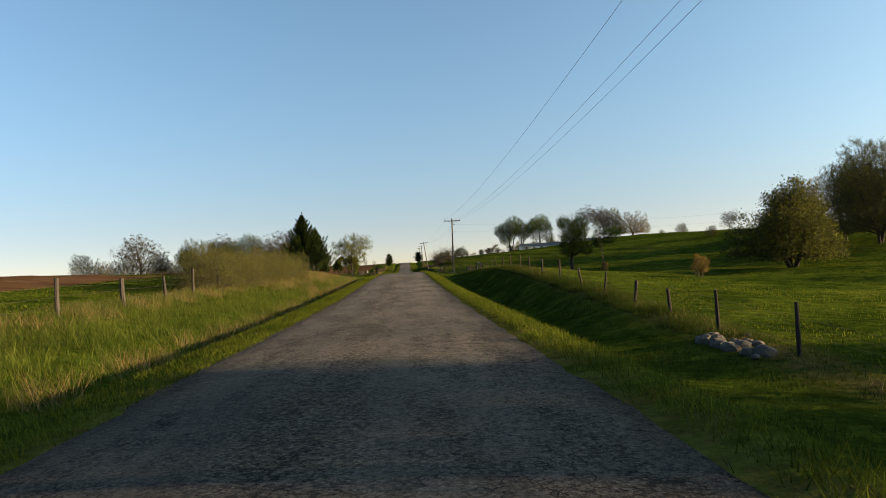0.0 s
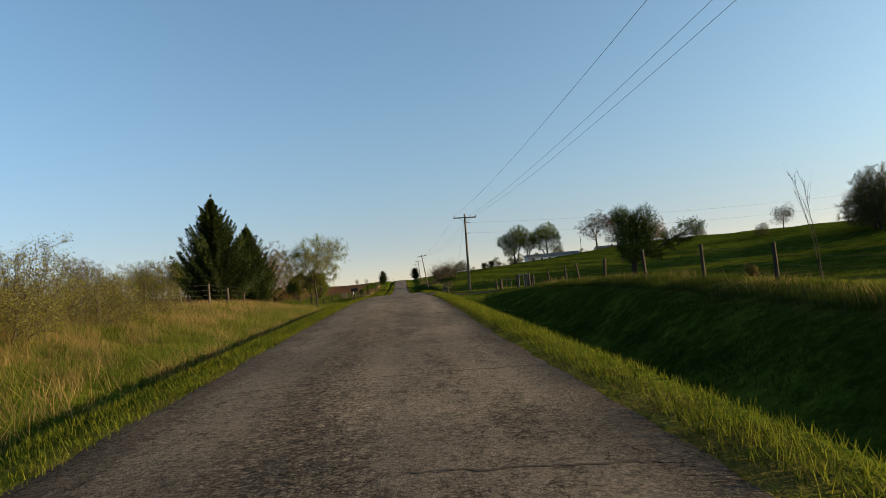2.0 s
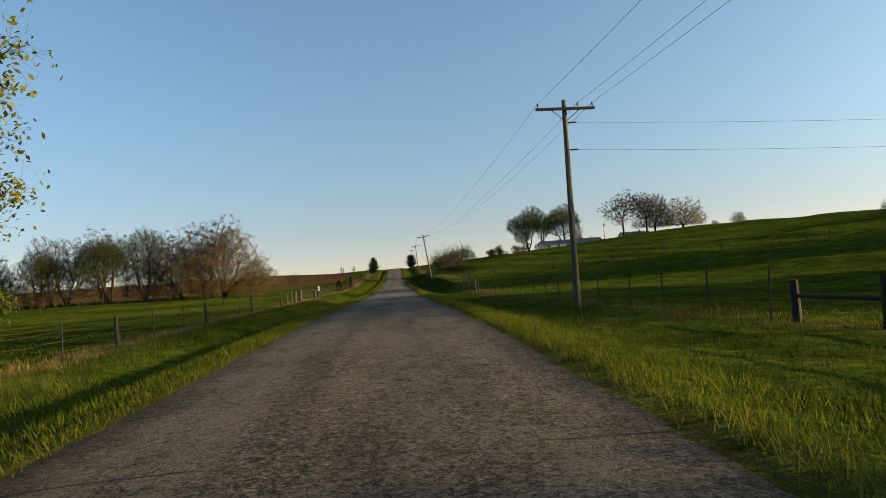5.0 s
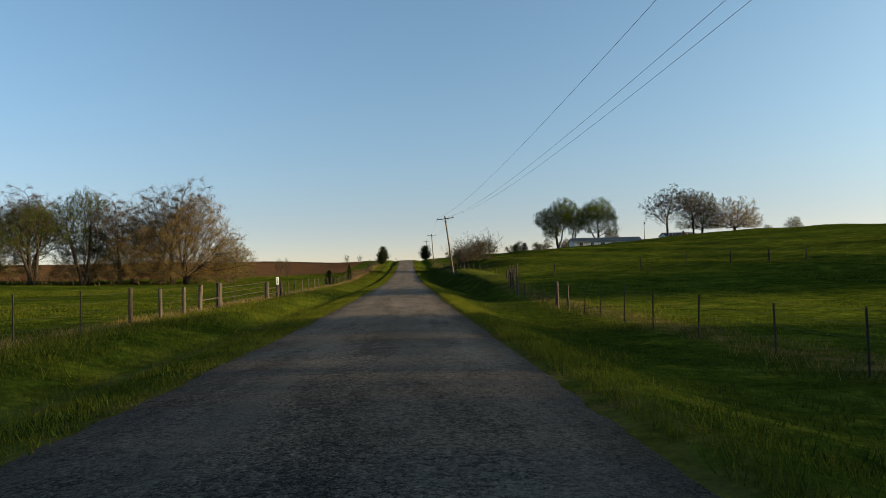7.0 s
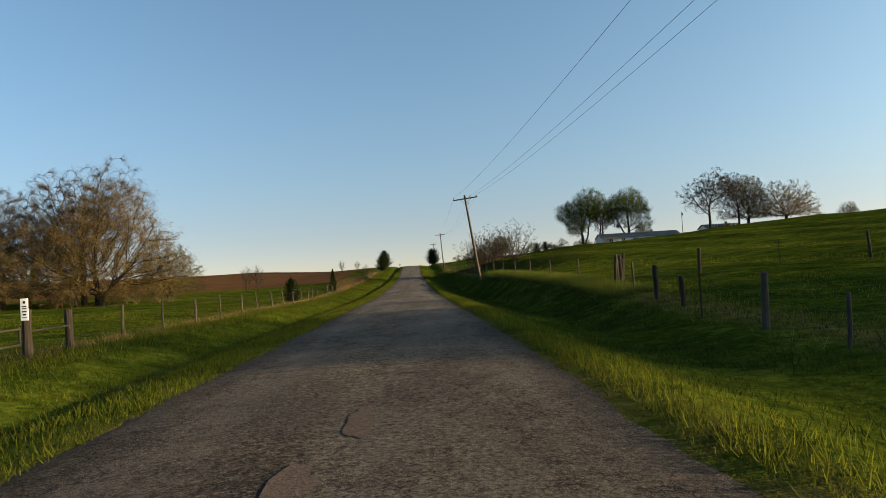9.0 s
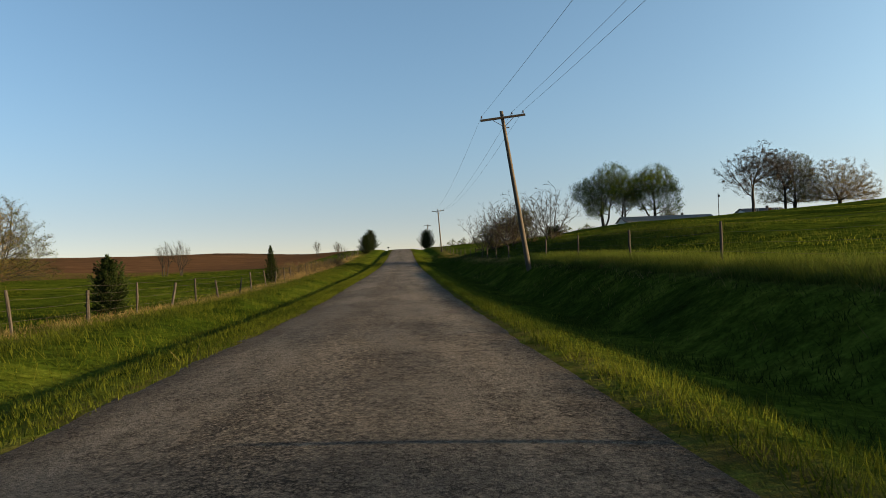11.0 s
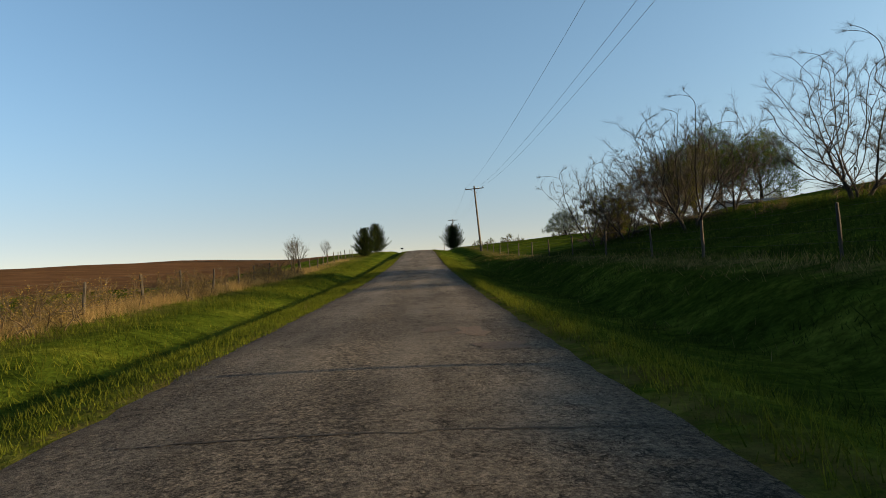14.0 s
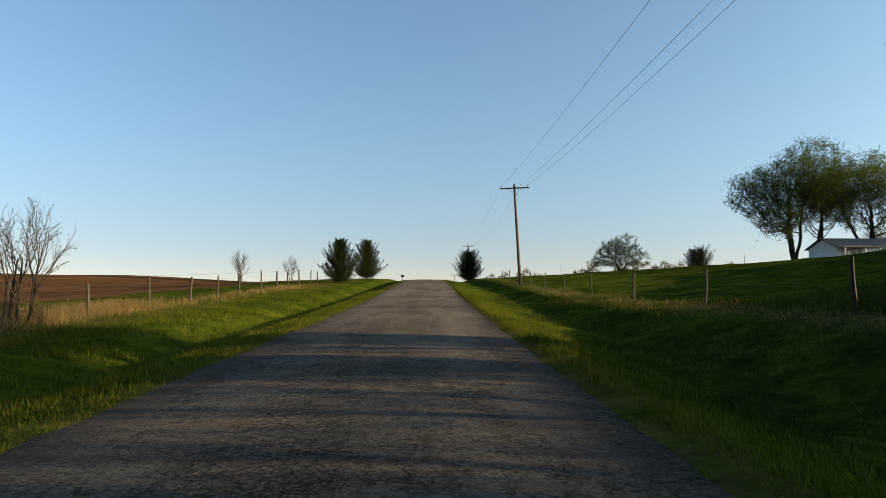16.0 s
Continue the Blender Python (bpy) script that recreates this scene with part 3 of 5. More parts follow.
def strip(n, x0, x1, y0, y1, seed, clump=0.0, lean_to=1.0):
    """Random places in a strip along the road, thicker in clumps and near x0."""
    g = np.random.default_rng(seed)
    x = x0 + (x1 - x0) * g.uniform(0, 1, n) ** lean_to
    y = g.uniform(y0, y1, n)
    if clump:
        f = field_noise(x, y, 2.2, seed) + 0.6 * field_noise(x, y, 6.0, seed + 1)
        keep = f + g.normal(0, 0.25, n) > clump
        x, y = x[keep], y[keep]
    m = ~((x > ROAD_R - 0.1) & (x < 11) & (np.abs(y - 67.6 - 7.5 * (np.clip(x - ROAD_R, 0, 9.5) / 9.5) ** 1.4) < 1.5 + 2.0 * np.clip(1 - (x - ROAD_R) / 3, 0, 1) ** 2))
    return np.stack([x[m], y[m]], 1)


blades("verge_grass", "short bright green grass along the road edge", GRASS, np.concatenate([
    strip(110000, ROAD_L - 0.10, -4.3, -14, 300, 1), strip(22000, ROAD_L + 0.10, ROAD_L - 0.25, -14, 300, 41, 0.0), strip(110000, ROAD_R + 0.14, 3.6, -14, 300, 2, lean_to=1.1), strip(16000, ROAD_R - 0.08, ROAD_R + 0.25, -14, 300, 42, 0.05)]), 0.11, 0.015, 0.7, 31)
# right side only: the dark blade colour stands in for shade
blades("ditch_grass", "thick green grass in the roadside ditch and bank, coloured dark for shade", SHADE_GRASS, np.concatenate([
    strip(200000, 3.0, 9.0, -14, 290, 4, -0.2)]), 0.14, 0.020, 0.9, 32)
blades("roadside_grass", "fresh uneven grass between road and field fence", GRASS, strip(170000, -4.6, -9.6, -16, 290, 3, -0.12), 0.15, 0.018, 0.9, 45)
# same shade-darkened colour, here on both sides of the road
blades("tall_grass", "tufts of tall green grass", SHADE_GRASS, np.concatenate([
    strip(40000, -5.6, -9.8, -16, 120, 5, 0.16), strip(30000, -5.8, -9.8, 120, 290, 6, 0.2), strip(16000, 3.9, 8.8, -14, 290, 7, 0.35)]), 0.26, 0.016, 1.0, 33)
blades("pasture_grass", "grazed green pasture grass", GRASS, np.concatenate([
    strip(110000, -9.6, -46, 80, 260, 8, 0.0, 1.6), strip(230000, 8.8, 75, -10, 260, 9, 0.0, 1.5), strip(12000, -9.6, -19, -10, 45, 10, 0.0)]), 0.11, 0.035, 0.7, 34)
# dark blades stand in for shade on the knoll's near face
blades("knoll_grass", "rank grass on the knoll below the trees, coloured dark for its shade", SHADE_GRASS, strip(60000, 9.0, 19.0, 200, 272, 26, -0.1), 0.26, 0.034, 0.9, 39)
blades("edge_grass", "knee-high fringe of grass along the shaded road edge", GRASS, strip(42000, ROAD_R + 0.06, ROAD_R + 0.55, -14, 300, 28, -0.1), 0.21, 0.013, 0.8, 43)
blades("crest_grass", "rank grass along the top of the bank", BANK, strip(60000, 7.6, 9.6, 158, 216, 29, -0.2), 0.40, 0.016, 0.8, 44)
# darker colour here paints in the shade of the bank top
blades("bank_top_grass", "low rank grass under the old fence, coloured dark for shade", SHADE_GRASS, strip(46000, 7.7, 9.3, 4, 62, 30, -0.15), 0.28, 0.014, 0.8, 46)
blades("verge_tufts", "uneven tufts of fresh grass on the verge", GRASS, np.concatenate([
    strip(60000, -4.0, -9.4, 84, 300, 24, 0.12), strip(16000, 2.6, 5.0, 60, 300, 25, 0.3)]), 0.21, 0.016, 1.0, 38)
blades("bank_grass", "tall yellow-green grass on the bank below the brush", BANK, np.concatenate([
    strip(46000, -5.4, -10.4, -16, 34, 20, -0.1), strip(60000, -5.4, -10.4, 34, 82, 27, -0.05)]), 0.36, 0.014, 1.0, 37)
blades("dry_grass", "straw-coloured dead grass on the bank and fence line", STRAW, np.concatenate([
    strip(52000, -7.2, -10.8, 28, 72, 11, 0.1, 0.8), strip(26000, -5.8, -8.0, 28, 74, 32, 0.42), strip(16000, -8.4, -10.4, -12, 30, 12, 0.2), strip(16000, -4.8, -5.8, -12, 66, 21, 0.22), strip(4000, 8.0, 9.4, 26, 64, 22, 0.42), strip(30000, -8.8, -11, 222, 275, 23, 0.0)]), 0.44, 0.011, 1.1, 35)
blades("dry_fence_grass", "low dead grass under the fences", STRAW, np.concatenate([
    strip(44000, -8.6, -10.4, 84, 300, 13, 0.08), strip(7000, 8.3, 9.2, -10, 64, 14, 0.35), strip(16000, 7.0, 9.8, 84, 300, 15, 0.25), strip(9000, 7.8, 9.4, 160, 245, 31, 0.1),
    strip(7000, 5.0, 8.4, 165, 300, 17, 0.45), strip(800, ROAD_L - 0.2, ROAD_L - 0.5, -12, 290, 18, 0.5), strip(1500, -4.5, -5.0, -10, 60, 19, 0.4)]), 0.26, 0.014, 1.0, 36)

# ---- trees ----
class Wood:
    """Collects tubes for trunk, limbs and twigs, and the places of leaves."""
    def __init__(self, seed):
        self.g = np.random.default_rng(seed)
        self.v, self.f, self.n, self.leaf, self.fine = {}, {}, {}, [], []

    def tube(self, key, pts, radii, sides):
        pts = np.asarray(pts)
        d = np.gradient(pts, axis=0)
        d /= np.linalg.norm(d, axis=1)[:, None] + 1e-9
        a = np.cross(d, (0.31, 0.87, 0.38))
        a /= np.linalg.norm(a, axis=1)[:, None] + 1e-9
        b = np.cross(d, a)
        t = np.arange(sides) * 2 * np.pi / sides
        ring = pts[:, None] + np.asarray(radii)[:, None, None] * (np.cos(t)[None, :, None] * a[:, None] + np.sin(t)[None, :, None] * b[:, None])
        o = self.n.get(key, 0)
        k = len(pts)
        i = o + (np.arange(k - 1)[:, None] * sides + np.arange(sides)[None, :])
        j = o + (np.arange(k - 1)[:, None] * sides + (np.arange(sides)[None, :] + 1) % sides)
        self.v.setdefault(key, []).append(ring.reshape(-1, 3))
        self.f.setdefault(key, []).append(np.stack([i, j, j + sides, i + sides], -1).reshape(-1, 4))
        self.n[key] = o + k * sides

    def grow(self, p, d, length, r, level, spec):
        g = self.g
        lv = spec["levels"][level]
        k = lv.get("segs", 4)
        kick = g.normal(0, lv.get("bend", 0.15), (k, 3))
        up, dd, q = lv.get("up", 0.0), np.array(d, float), np.array(p, float)
        pts = [q]
        for s in range(k):
            dd = dd + kick[s]
            dd[2] += up
            dd = dd / math.sqrt(dd @ dd)
            q = q + dd * (length / k)
            pts.append(q)
        pts = np.array(pts)
        taper = np.linspace(1, lv.get("taper", 0.35), k + 1)
        self.tube("trunk" if level == 0 else "branching", pts, np.maximum(r * taper, spec.get("thin", 0.006)), (7, 5, 4, 3, 3)[level])
        last = level + 1 >= len(spec["levels"])
        if level >= len(spec["levels"]) - 2:
            m = spec.get("fine", 8) if last else spec.get("fine", 8) // 2
            x = g.uniform(0.15, 0.999, m) * k
            i = x.astype(int)
            seg = pts[i + 1] - pts[i]
            at = pts[i] + seg * (x - i)[:, None]
            seg = seg / np.linalg.norm(seg, axis=1)[:, None]
            way = seg + g.normal(0, 0.55, (m, 3)) + np.array((0, 0, spec.get("twig_up", 0.15)))
            way /= np.linalg.norm(way, axis=1)[:, None]
            ln = length * spec.get("fine_long", 0.55) * g.uniform(0.4, 1.2, m)[:, None]
            self.fine.append((at, way, ln))
            self.leaf.append(at + way * ln * g.uniform(0.3, 1.05, m)[:, None])
        if last:
            return
        nx = spec["levels"][level + 1]
        count = int(round(lv["kids"] * g.uniform(0.8, 1.2)))
        f0 = lv.get("from", 0.3)
        for c in range(count):
            u = f0 + (1 - f0) * (c + g.uniform(0, 1)) / count
            x = min(u, 0.999) * k
            i = int(x)
            seg = pts[i + 1] - pts[i]
            at = pts[i] + seg * (x - i)
            axis = seg / math.sqrt(seg @ seg)
            side = np.cross(axis, g.normal(0, 1, 3))
            side = side / (math.sqrt(side @ side) + 1e-9)
            ang = radians(nx.get("angle", 45) * g.uniform(0.7, 1.25))
            nd = axis * math.cos(ang) + side * math.sin(ang)
            ln = length * nx["long"] * g.uniform(0.7, 1.2) * (1 - nx.get("short", 0.45) * (u - f0))
            self.grow(at, nd, ln, max(r * np.interp(x, np.arange(k + 1), taper) * nx.get("thick", 0.55), 0.004), level + 1, spec)


def leaf_mesh(name, places, size, mat, seed, per=2, spread=0.12):
    """Small leaf shapes scattered about the given places."""
    g = np.random.default_rng(seed)
    p = np.repeat(np.asarray(places), per, axis=0)
    p = p + g.normal(0, spread, p.shape)
    k = len(p)
    a = g.normal(0, 1, (k, 3))
    a /= np.linalg.norm(a, axis=1)[:, None]
    b = np.cross(a, g.normal(0, 1, (k, 3)))
    b /= np.linalg.norm(b, axis=1)[:, None]
    s = size * g.uniform(0.6, 1.4, k)[:, None]
    v = np.stack([p - a * s, p + b * s * 0.55, p + a * s, p - b * s * 0.55], 1)
    return mesh_from(name, v, np.arange(4 * k).reshape(-1, 4), mat)


def tree(name, label, seed, height, wide, spec, leaf=None, leaf_size=0.05, per=2, spread=0.12, twig=TWIG, bark=BARK, category="tree", stems=((0, 0, 0, 0),), group="", full=None):
    """A tree at the origin: trunk, branching, fine twigs and leaves as parts, drawn to a height and a crown width."""
    w = Wood(seed)
    for sx, sy, lx, ly in stems:
        w.grow((sx, sy, -0.15), np.array((lx, ly, 1.0)) / math.sqrt(lx * lx + ly * ly + 1), height * spec["levels"][0]["long"], spec["girth"], 0, spec)
    tips = np.concatenate(w.leaf)
    size = np.array((0, 0, 0)) + (wide / (np.percentile(tips[:, 0], 98) - np.percentile(tips[:, 0], 2)), wide / (np.percentile(tips[:, 1], 98) - np.percentile(tips[:, 1], 2)), height / np.percentile(tips[:, 2], 99.5))
    if full:
        q = 100 - full
        size = np.array([wide / (np.percentile(tips[:, i], full) - np.percentile(tips[:, i], q)) for i in (0, 1)] + [height / np.percentile(tips[:, 2], full + 4)])
    mid = np.array((np.median(tips[:, 0]) * size[0], np.median(tips[:, 1]) * size[1], height * 0.58))
    radii = np.array((wide * 0.5, wide * 0.5, height * 0.43))

    def crown(p):
        """Draws what sticks out of the crown back into its rounded outline."""
        if not full:
            return p
        r = (p - mid) / radii
        d = np.linalg.norm(r, axis=1)[:, None] + 1e-6
        return np.where(d > 0.8, mid + r / d * (0.8 + 0.5 * (1 - np.exp(-(d - 0.8) / 0.5))) * radii, p)

    ob = thing(name, label, category, group=group)
    for key in ("trunk", "branching"):
        pts = np.concatenate(w.v[key])
        low = np.clip(pts[:, 2:] / (0.35 * height), 0, 1) if key == "trunk" else 1.0
        grown = pts * (1 + (size - 1) * low) if key == "branching" else pts * np.concatenate([1 + (size[:2] - 1) * low, np.full((len(pts), 1), size[2])], 1)
        if key == "branching":
            grown = crown(grown)
        mesh_part(key, mesh_from(key, grown, np.concatenate(w.f[key]), bark, True), ob)
    at, way, ln = (np.concatenate([k[i] for k in w.fine]) for i in range(3))
    at, end = crown(at * size), crown((at + way * ln) * size)
    e = np.cross(end - at, w.g.normal(0, 1, at.shape))
    e *= spec.get("thin", 0.006) * 0.9 / (np.linalg.norm(e, axis=1)[:, None] + 1e-9)
    v = np.stack([at - e, at + e, end], 1)
    mesh_part("brushwood", mesh_from("brushwood", v, np.arange(3 * len(v)).reshape(-1, 3), twig), ob)
    if leaf is not None:
        mesh_part("foliage", leaf_mesh("foliage", crown(tips * size), leaf_size, leaf, seed, per, spread), ob)
    for c in ob.children:
        if len(stems) > 4 or c.name.split(".")[0] in ("brushwood", "foliage"):
            tagged(c, kind="stuff")
    return ob


def grow_crown(seed, starts, points, step, reach, kill, rise=0.05, hold=0.7, out=0.0, rounds=160):
    """Grows limbs from the starting stems towards free points of the crown. Gives places, parents and which are trunk."""
    g = np.random.default_rng(seed)
    pos, par = [], []
    for line in starts:
        for i, p in enumerate(line):
            par.append(-1 if i == 0 else len(pos) - 1)
            pos.append(np.array(p, float))
    pos, par = np.array(pos), list(par)
    near, who = np.full(len(points), 1e9), np.zeros(len(points), int)
    fresh = np.arange(len(pos))
    way0, base = np.zeros((len(pos), 3)), np.array((0, 0, pos[:, 2].max() * 0.5))
    head = np.array([pos[i] - pos[p] if p >= 0 else (0, 0, 1) for i, p in enumerate(par)], float)
    head /= np.linalg.norm(head, axis=1)[:, None] + 1e-9
    for _ in range(rounds):
        f = pos[fresh]
        d = (points ** 2).sum(1)[:, None] + (f ** 2).sum(1)[None] - 2 * points @ f.T
        best = d.argmin(1)
        d = np.sqrt(np.maximum(d[np.arange(len(points)), best], 0))
        m = d < near
        near[m], who[m] = d[m], fresh[best[m]]
        m = near > kill
        points, near, who = points[m], near[m], who[m]
        act = np.nonzero(near < reach)[0]
        if not len(act):
            break
        pull = np.zeros((len(pos), 3))
        v = points[act] - pos[who[act]]
        np.add.at(pull, who[act], v / (np.linalg.norm(v, axis=1)[:, None] + 1e-9))
        tips = np.unique(who[act])
        w = pull[tips]
        far = pos[tips] - base
        far /= np.linalg.norm(far, axis=1)[:, None] + 1e-6
        w = w / (np.linalg.norm(w, axis=1)[:, None] + 1e-6) + hold * head[tips] + out * far + g.normal(0, 0.10, w.shape) + np.array((0, 0, rise))
        w /= np.linalg.norm(w, axis=1)[:, None]
        same = (w * way0[tips]).sum(1) > 0.985
        tips, w = tips[~same], w[~same]
        if not len(tips):
            break
        way0[tips] = w
        fresh = np.arange(len(pos), len(pos) + len(tips))
        pos = np.concatenate([pos, pos[tips] + w * step])
        way0 = np.concatenate([way0, np.zeros((len(tips), 3))])
        head = np.concatenate([head, w])
        par += list(tips)
    return pos, np.array(par)


def crown_points(g, n, height, wide, clear, shape, lobes):
    """Free points of a crown made of uneven lobes inside one large rounded form."""
    rz, r = height * (1 - clear) / 2, wide / 2
    mid = np.array((0, 0, height * clear + rz))
    if shape in ("dome", "fan"):
        rz, mid = height * (1 - clear), np.array((0, 0, height * clear))
    big = np.array((r, r, rz))
    c = g.normal(0, 1, (lobes, 3))
    c /= np.linalg.norm(c, axis=1)[:, None]
    if shape in ("dome", "fan"):
        c[:, 2] = np.abs(c[:, 2])
    size = g.uniform(0.30, 0.46, lobes)
    c = c * (1 - size[:, None]) * g.uniform(0.5, 1.0, (lobes, 1))
    c[0], size[0] = (0, 0, 0.15), 0.55
    k = g.choice(lobes, n, p=size ** 2 / (size ** 2).sum())
    u = g.normal(0, 1, (n, 3))
    u = u / np.linalg.norm(u, axis=1)[:, None] * g.uniform(0, 1, (n, 1)) ** 0.36
    p = c[k] + u * size[k][:, None]
    if shape == "vase":
        p[:, :2] *= (0.62 + 0.38 * np.clip(p[:, 2:] + 0.55, 0, 1))
    if shape == "fan":
        p[:, :2] *= 0.22 + 0.78 * np.clip(p[:, 2:] * 1.5, 0, 1)
    p = mid + p * big
    return p[p[:, 2] > height * clear * 0.8 + 0.02 * height]


def grown_tree(name, label, seed, height, wide, clear=0.2, shape="round", points=1500, fineness=26, stems=1, spread=0.0, lean=(0, 0), girth=0.3, thin=0.012, leaf=None,
               leaf_size=0.05, per=2, scatter=0.12, share=1.0, twigs=4, twig_long=1.0, twig=None, bark=None, lobes=9, rise=0.05, category="tree", extra=(), hold=0.7, out=0.0, loose=0.5):
    """A tree at the origin whose limbs fill an uneven crown: trunk, branching, brushwood and foliage are its parts."""
    g = np.random.default_rng(seed)
    pts = crown_points(g, points, height, wide, clear, shape, lobes)
    for ex, ey, ez, er, en in extra:
        u = g.normal(0, 1, (en, 3))
        pts = np.concatenate([pts, np.array((ex, ey, ez)) + u / np.linalg.norm(u, axis=1)[:, None] * er * g.uniform(0, 1, (en, 1)) ** 0.4])
    step = max(height, wide) / fineness / 1.6
    want = np.array((wide, wide, height))
    starts = []
    for i in range(stems):
        a = i * 2.4 + 0.5
        q = np.array((math.cos(a) * spread * 0.25, math.sin(a) * spread * 0.25, -0.2))
        top = height * max(clear, 0.08) * g.uniform(0.9, 1.25) if stems > 1 else height * clear * 1.05
        k = max(3, int(top / step))
        way = np.array((lean[0] + math.cos(a) * spread * 0.5 * (stems > 1), lean[1] + math.sin(a) * spread * 0.5 * (stems > 1), 1.0))
        line = [q]
        for _ in range(k):
            q = q + (way + g.normal(0, 0.06, 3)) * (top / k)
            line.append(q)
        starts.append(line)
    pos, par = grow_crown(seed, starts, pts, step, max(height, wide) * 0.55, step * 1.5, rise, hold, out)
    n = len(pos)
    kids = np.zeros(n, int)
    np.add.at(kids, par[par >= 0], 1)
    for _ in range(2):
        total, m = np.zeros((n, 3)), par >= 0
        np.add.at(total, par[m], pos[m])
        mean = total / np.maximum(kids, 1)[:, None]
        inner = m & (kids > 0)
        pos[inner] = 0.5 * pos[inner] + 0.25 * pos[par[inner]] + 0.25 * mean[inner]
    size = want / np.array([np.ptp(np.percentile(pos[:, i], (1, 99))) + step * twig_long for i in (0, 1)] + [pos[:, 2].max() + step * twig_long * 0.6])
    if extra:
        size[:2] = size[2]
    pos = pos * size
    area = np.zeros(n)
    for i in range(n - 1, -1, -1):
        if kids[i] == 0:
            area[i] = 1.0
        if par[i] >= 0:
            area[par[i]] += area[i]
    r = area ** 0.46
    r = np.maximum(r * girth / r.max(), thin)
    ob = thing(name, label, category)
    seg = np.nonzero(par >= 0)[0]
    p0, p1 = pos[par[seg]], pos[seg]
    ra, rb = np.minimum(r[par[seg]], r[seg] * 1.35), r[seg]
    stout = rb > girth * 0.42
    for key, sel, sides in (("trunk", stout, 8), ("branching", ~stout, 3)):
        a, b = p0[sel], p1[sel]
        d = b - a
        d /= np.linalg.norm(d, axis=1)[:, None] + 1e-9
        a, b = a - d * ra[sel][:, None] * 0.4, b + d * rb[sel][:, None] * 0.3
        e = np.cross(d, (0.31, 0.87, 0.38))
        e /= np.linalg.norm(e, axis=1)[:, None] + 1e-9
        f = np.cross(d, e)
        t = np.arange(sides) * 2 * np.pi / sides
        ring = np.cos(t)[None, :, None] * e[:, None] + np.sin(t)[None, :, None] * f[:, None]
        v = np.concatenate([a[:, None] + ring * ra[sel][:, None, None], b[:, None] + ring * rb[sel][:, None, None]], 1)
        k = np.arange(sides)
        quad = np.stack([k, (k + 1) % sides, (k + 1) % sides + sides, k + sides], 1)
        faces = (np.arange(len(a))[:, None, None] * 2 * sides + quad[None]).reshape(-1, 4)
        mesh_part(key, mesh_from(key, v, faces, bark or BARK, True), ob)
    fine = seg[area[seg] <= 3]
    at = np.repeat(pos[fine], twigs, axis=0)
    way = np.repeat(pos[fine] - pos[par[fine]], twigs, axis=0)
    way = way / (np.linalg.norm(way, axis=1)[:, None] + 1e-9) + g.normal(0, loose, at.shape) + np.array((0, 0, 0.12 + rise))
    way /= np.linalg.norm(way, axis=1)[:, None]
    ln = step * twig_long * g.uniform(0.5, 1.6, (len(at), 1))
    at = at - np.repeat(pos[fine] - pos[par[fine]], twigs, axis=0) * g.uniform(0, 1, (len(at), 1))
    end = at + way * ln
    root = np.concatenate([at, at + (end - at) * 0.45, at + (end - at) * 0.7])
    side = g.normal(0, 0.55, (2 * len(at), 3)) + np.concatenate([way, way]) * 0.9
    tip = np.concatenate([end, root[len(at):] + side * np.concatenate([ln, ln]) * 0.5])
    e = np.cross(tip - root, g.normal(0, 1, root.shape))
    e *= thin * 0.62 / (np.linalg.norm(e, axis=1)[:, None] + 1e-9)
    e[len(at):] *= 0.8
    v = np.stack([root - e, root + e, tip], 1)
    mesh_part("brushwood", mesh_from("brushwood", v, np.arange(3 * len(v)).reshape(-1, 3), twig or TWIG), ob)
    at, end = root, tip
    if leaf is not None:
        keep = g.uniform(0, 1, len(at)) < share
        places = at[keep] + (end - at)[keep] * g.uniform(0.35, 1.05, (keep.sum(), 1))
        mesh_part("foliage", leaf_mesh("foliage", places, leaf_size, leaf, seed, per, scatter), ob)
    for c in ob.children:
        if stems > 2 or c.name.split(".")[0] in ("brushwood", "foliage"):
            tagged(c, kind="stuff")
    return ob


def stand(ob, x, y, scale=1.0, turn=0.0, sink=0.0, tall=1.0):
    ob.matrix_basis = Matrix.Translation((x, y, gz(x, y) - sink)) @ pose(0, 0, 0, 0, 0, turn) @ Matrix.Diagonal((scale, scale, scale * tall, 1))
    return ob


def again(ob, x, y, scale=1.0, turn=0.0, tall=1.0, label=""):
    """A copy of a tree at another place, with its own size and turn."""
    keep = ob.matrix_basis.copy()
    ob.matrix_basis = Matrix.Identity(4)
    c = copy_thing(ob, Matrix.Translation((x, y, gz(x, y) - 0.05)) @ pose(0, 0, 0, 0, 0, turn) @ Matrix.Diagonal((scale, scale, scale * tall, 1)))
    ob.matrix_basis = keep
    return tagged(c, label)


BIG = dict(girth=0.34, thin=0.014, fine=14, fine_long=0.75, levels=[
    dict(long=0.62, kids=14, bend=0.05, segs=6, taper=0.22, **{"from": 0.12}),
    dict(long=0.72, angle=62, kids=6, bend=0.13, up=0.06, segs=5, thick=0.42, taper=0.3, short=0.5),
    dict(long=0.5, angle=50, kids=5, bend=0.2, up=0.04, segs=4),
    dict(long=0.55, angle=44, bend=0.22, segs=3)])
SMALL = dict(girth=0.11, thin=0.007, fine=6, fine_long=0.6, levels=[
    dict(long=0.5, kids=8, bend=0.07, segs=5, taper=0.35, **{"from": 0.35}),
    dict(long=0.9, angle=50, kids=8, bend=0.12, up=0.12, segs=5, thick=0.6),
    dict(long=0.45, angle=42, kids=5, bend=0.16, up=0.06, segs=4),
    dict(long=0.5, angle=40, bend=0.2, segs=3)])
